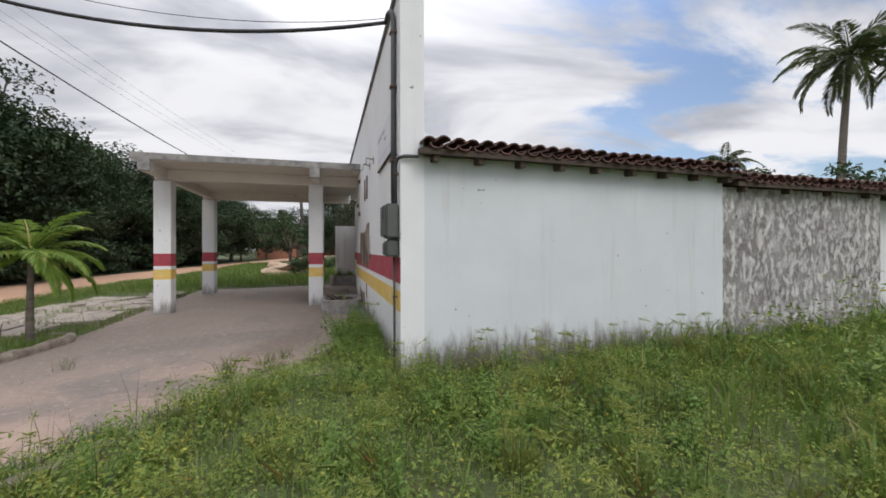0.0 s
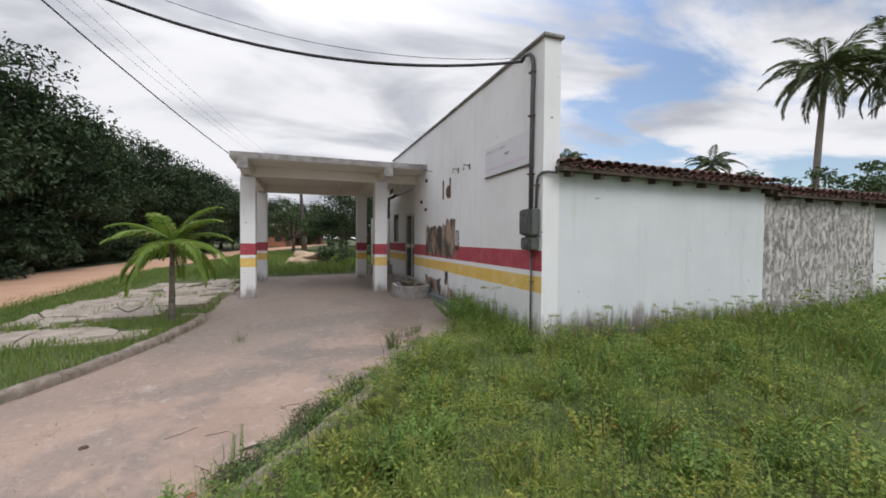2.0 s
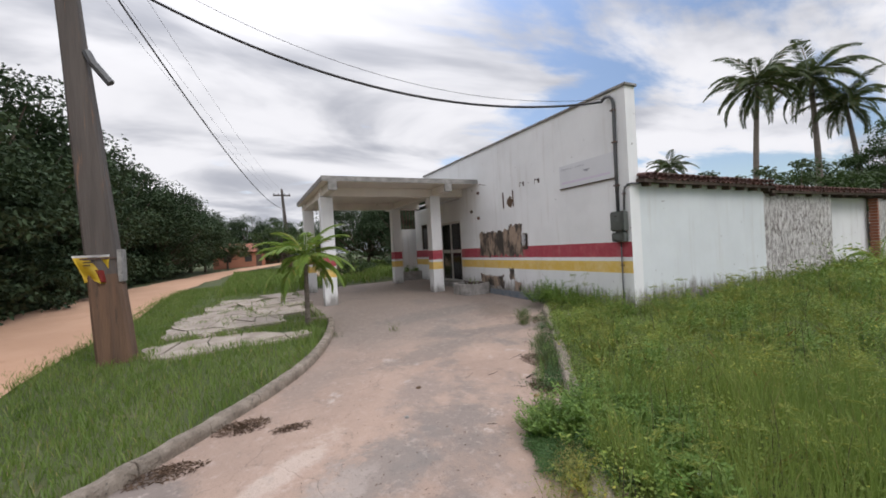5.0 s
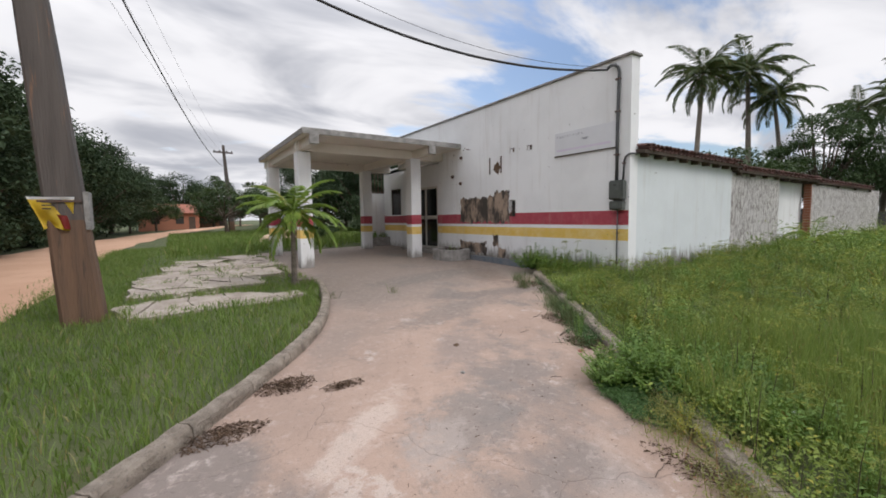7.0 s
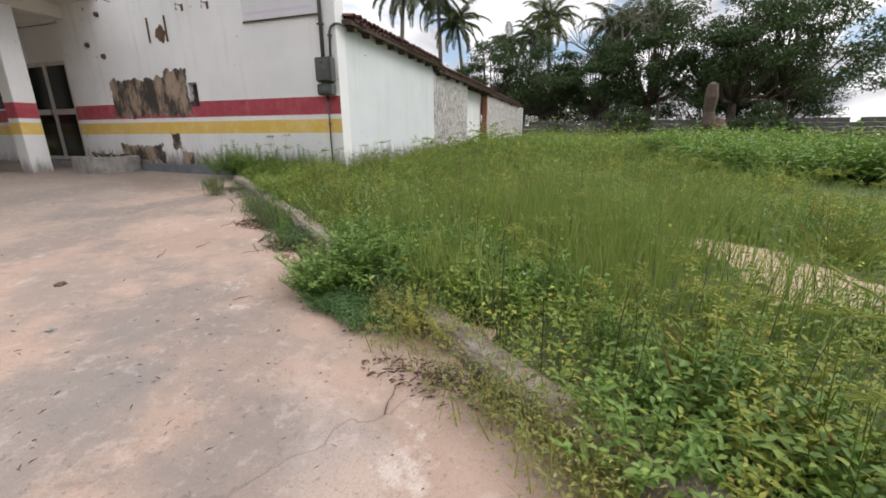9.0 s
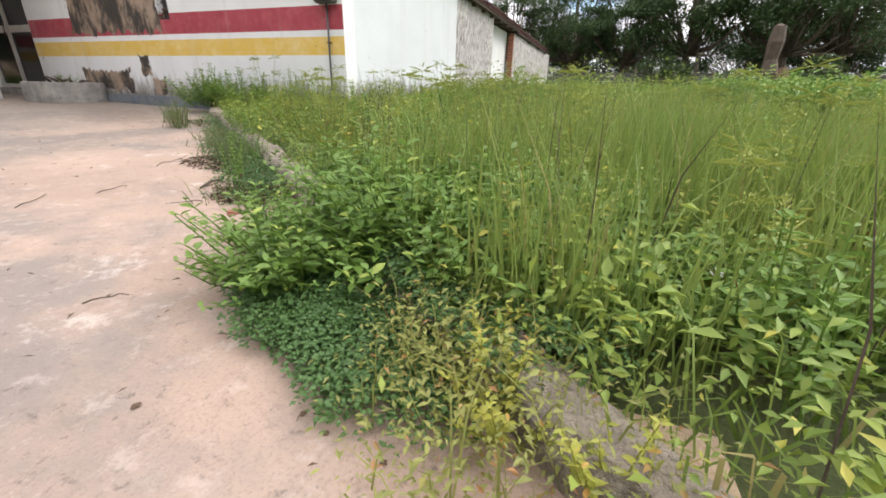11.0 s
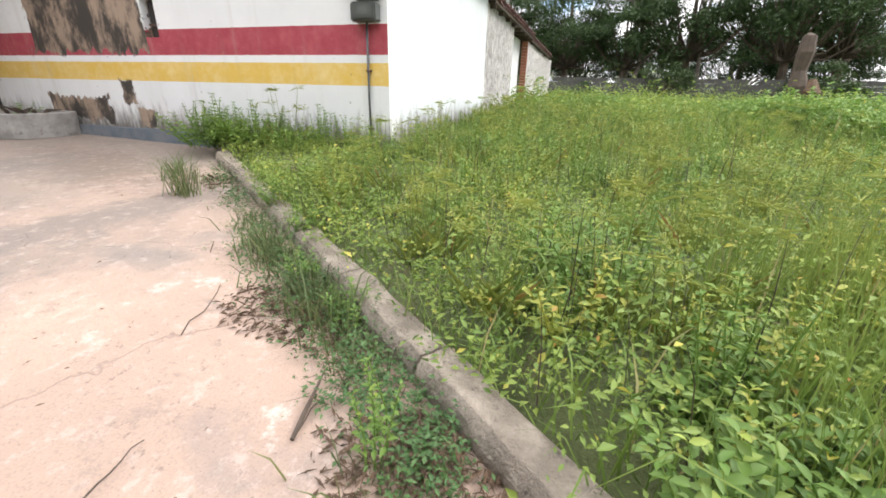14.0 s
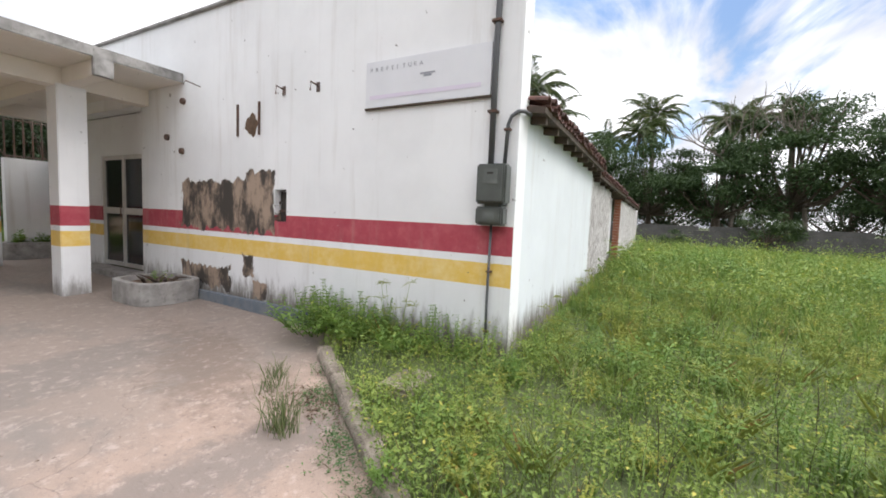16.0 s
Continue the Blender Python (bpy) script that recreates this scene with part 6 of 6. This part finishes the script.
def build_sand():
    bm = bmesh.new()
    verts = {}
    for i in range(60):
        for j in range(50):
            x, y = -5.6 + i * 0.1, -3.4 + j * 0.1
            verts[i, j] = (x, y)
    made = {}

    def v(i, j):
        if (i, j) not in made:
            x, y = verts[i, j]
            made[i, j] = bm.verts.new((x, y, ground_z(x, y) - 0.03 + 0.10 * min(0.55, sand_amount(x, y)) + 0.04 * noise.noise((x * 3.1, y * 3.1, 5))))
        return made[i, j]
    for i in range(59):
        for j in range(49):
            x, y = verts[i, j]
            if sand_amount(x + 0.05, y + 0.05) + 0.55 * noise.noise((x * 2.3, y * 2.3, 1)) + 0.55 * noise.noise((x * 5, y * 5, 2)) > 0.42:
                bm.faces.new((v(i, j), v(i + 1, j), v(i + 1, j + 1), v(i, j + 1)))
    tagged(mesh_ob("sand_path", bm, SAND, True), "bare sandy soil trodden through the grass", "bare soil", kind="structure")


def build_litter():
    rnd = random.Random(9)
    litter("dry_leaves", -6.85, 4.2, 0.30, 0.2, 260, 1, "drift of dry dark leaves against the kerb")
    litter("dry_leaves", -7.5, 3.55, 0.35, 0.16, 240, 2, "drift of dry dark leaves against the kerb")
    litter("dry_leaves", -6.35, 3.85, 0.22, 0.08, 90, 3, "small heap of dry stalks on the concrete")
    litter("dry_leaves", -2.75, 3.95, 0.25, 0.55, 420, 4, "drift of dry brown leaves along the weedy kerb")
    litter("dry_leaves", -3.35, 3.15, 0.22, 0.4, 320, 5, "drift of dry brown leaves along the weedy kerb")
    litter("dry_leaves", -1.0, 6.4, 0.3, 0.6, 160, 6, "scattered dry leaves by the kerb")
    litter("dry_leaves", -4.9, 1.1, 0.15, 0.5, 160, 7, "scattered dry leaves by the kerb")
    litter("fallen_leaf_bits", -3.5, 5.0, 3.2, 4.5, 260, 8, "tiny dry leaf bits strewn over the concrete", 0.32)
    litter("fallen_leaf_bits", -5.6, 2.6, 1.2, 1.6, 140, 9, "tiny dry leaf bits strewn over the concrete", 0.32)
    for k, (x, y, n, a) in enumerate(((-4.1, 4.05, 0.3, 0.4), (-3.75, 4.0, 0.2, 0.3), (-3.1, 4.4, 0.5, 0.2), (-4.55, 2.75, 0.12, -0.3), (-5.2, 1.3, 0.2, 0.5), (-5.9, 1.1, 0.16, 0.5), (-6.6, 3.9, 0.5, 0.1), (-3.4, 3.6, 0.22, 0.2), (-3.6, 3.35, 0.18, 2.8))):
        twig(x, y, n, a, k)
    for k in range(14):
        x, y = rnd.uniform(-5.9, -4.5), rnd.uniform(1.6, 4.6)
        crumpled("pebble", x, y, drive_z(x, y), rnd.uniform(0.004, 0.008), LEAFLITTER, "small dark pebble on the concrete", "pebble", k)
    crumpled("stone", -5.2, 3.4, drive_z(-5.2, 3.4), 0.022, STONE, "small grey stone on the concrete", "stone", 3)
    crumpled("dry_clod", -5.55, 0.95, drive_z(-5.55, 0.95), 0.035, LEAFLITTER, "clod of dry leaves on the concrete", "clod", 5)
    crumpled("dry_clod", -4.75, 4.15, drive_z(-4.75, 4.15), 0.03, LEAFLITTER, "flat clod of dry leaves on the concrete", "clod", 6)
    crumpled("plastic_wrapper", -3.9, 0.95, ground_z(-3.9, 0.95) + 0.10, 0.022, WHITEPL, "crumpled white plastic wrapper caught in grass", "litter", 7)
    crumpled("rubble_stone", -7.6, 9.75, ground_z(-7.6, 9.75), 0.13, SLAB, "pale lump of rubble between slabs", "rubble", 9)
    crumpled("rubble_stone", -7.1, 9.7, ground_z(-7.1, 9.7), 0.09, SLAB, "pale lump of rubble between slabs", "rubble", 10)
    crumpled("red_wrapper", -4.05, 2.2, drive_z(-4.05, 2.2) + 0.02, 0.025, REDPL, "small red wrapper under the bush", "litter", 11)
    crumpled("sand_heap", -2.5, 24, ground_z(-2.5, 24), 0.9, SAND, "heap of pale sand beyond the canopy", "sand heap", 12)
    rng = np.random.default_rng(31)
    tufts = [(-2.2, 4.75, 0.3, 60), (-2.45, 4.35, 0.25, 70), (-2.75, 3.95, 0.28, 70), (-1.9, 5.15, 0.22, 40), (-1.45, 6.25, 0.55, 90), (-3.9, 7.6, 0.3, 26), (-2.35, 4.55, 0.35, 70), (-2.6, 4.1, 0.3, 90), (-3.5, 3.3, 0.16, 30), (-1.0, 6.9, 0.3, 40), (-0.8, 7.1, 0.28, 50), (-3.0, 3.55, 0.2, 40), (-5.1, 7.9, 0.25, 20), (-2.9, 3.75, 0.5, 30)]
    for x, y, h, n in tufts:
        xy = np.stack([x + rng.normal(0, 0.06, n), y + rng.normal(0, 0.06, n)], 1)
        zz = np.array([drive_z(a, b) for a, b in xy])
        me = grass_mesh("grass_tuft", xy - np.array([[x, y]]), zz - drive_z(x, y), h * rng.uniform(0.5, 1.0, n), rng.uniform(0.004, 0.009, n), 0.9, rng, TUFT)
        ob = new("grass_tuft", me)
        ob.location = (x, y, drive_z(x, y))
        tagged(ob, "tuft of grass growing through the concrete", "grass", "grass tufts on the drive", "stuff")
    for k in range(6):
        # dead strap leaves in the round planter
        a = rnd.uniform(0, 6.28)
        leaf = mesh_ob("dead_leaf", tube([(0, 0, 0), (0.12 * math.cos(a), 0.12 * math.sin(a), 0.13), (0.3 * math.cos(a), 0.3 * math.sin(a), 0.12 + 0.1 * rnd.random())], [0.03, 0.028, 0.004], 5), RAFTER)
        leaf.location = (0.2 + rnd.uniform(-0.2, 0.2), 11.3 + rnd.uniform(-0.3, 0.3), drive_z(0.2, 11.35) + 0.25)
        tagged(leaf, "dead dark strap leaf drooping in the planter", "dead leaf", "dead leaves in the planter")
    for x, y, s in ((0.2, 11.35, 0.5), (0.35, 17.9, 0.9), (0.75, 17.9, 0.8)):
        w = weed("planter_plant", rng, 7, 0.14, 0.5 * s, 0.16 * s, WEED, "sparse leafy plant growing in the planter")
        w.location = (x, y, drive_z(x, y) + 0.28)


def build_kerb_tangle():
    """Low half-dead creeping weeds and stalks where the drive meets the kerb."""
    rng = np.random.default_rng(77)

    def near(x, y):
        d = side_of(KERB_R, x, y)
        return math.exp(-((d + 0.12) / 0.15) ** 2) * max(0.0, (0.75 if y < 4.9 else 0.3) + 1.3 * noise.noise((x * 1.9, y * 1.9, 21)))
    xy = scatter(rng, 24000, -4.4, -0.2, 3.05, 6.9, near)
    m, per = len(xy), 9
    z = np.array([drive_z(a, b) for a, b in xy])
    pos = np.stack([xy[:, 0:1] + rng.normal(0, 0.04, (m, per)), xy[:, 1:2] + rng.normal(0, 0.04, (m, per)), z[:, None] + rng.uniform(0.008, 0.15, (m, per)) * rng.uniform(0.2, 1, (m, 1))], 2).reshape(-1, 3)
    k = len(pos)
    d = unit(np.stack([rng.normal(0, 1, k), rng.normal(0, 1, k), rng.normal(0.2, 0.3, k)], 1))
    ln = rng.uniform(0.008, 0.032, k)
    v, f = leaf_quads(pos, d, np.tile([[0, 0, 1.0]], (k, 1)) + rng.normal(0, 0.35, (k, 3)), ln, ln * rng.uniform(0.3, 0.6, k))
    stuff("kerb_creeper", sheet_mesh("kerb_creeper", v, f, CREEP), "dark creeping weeds along the foot of the kerb", "weeds")
    pick = xy[: m // 2]
    stuff("dead_stalks", grass_mesh("dead_stalks", pick, z[: m // 2], rng.uniform(0.04, 0.14, len(pick)), rng.uniform(0.003, 0.007, len(pick)), 2.2, rng, LEAFLITTER), "dead brown stalks lying along the kerb", "dry stalks")
    stick = mesh_ob("stick", tube([(-0.1, -0.02, 0.01), (0.0, 0.0, 0.03), (0.09, 0.03, 0.02), (0.17, 0.04, 0.05)], [0.008, 0.009, 0.007, 0.004], 6), RAFTER)
    stick.location = (-3.3, 3.62, drive_z(-3.3, 3.62))
    tagged(stick, "short dark crooked stick on the drive", "stick")
    crumpled("brick_fragment", -3.66, 3.06, drive_z(-3.66, 3.06), 0.028, FARTILE, "orange fragment of brick beside the kerb", "brick fragment", 41)


build_sand()
build_litter()
build_kerb_tangle()
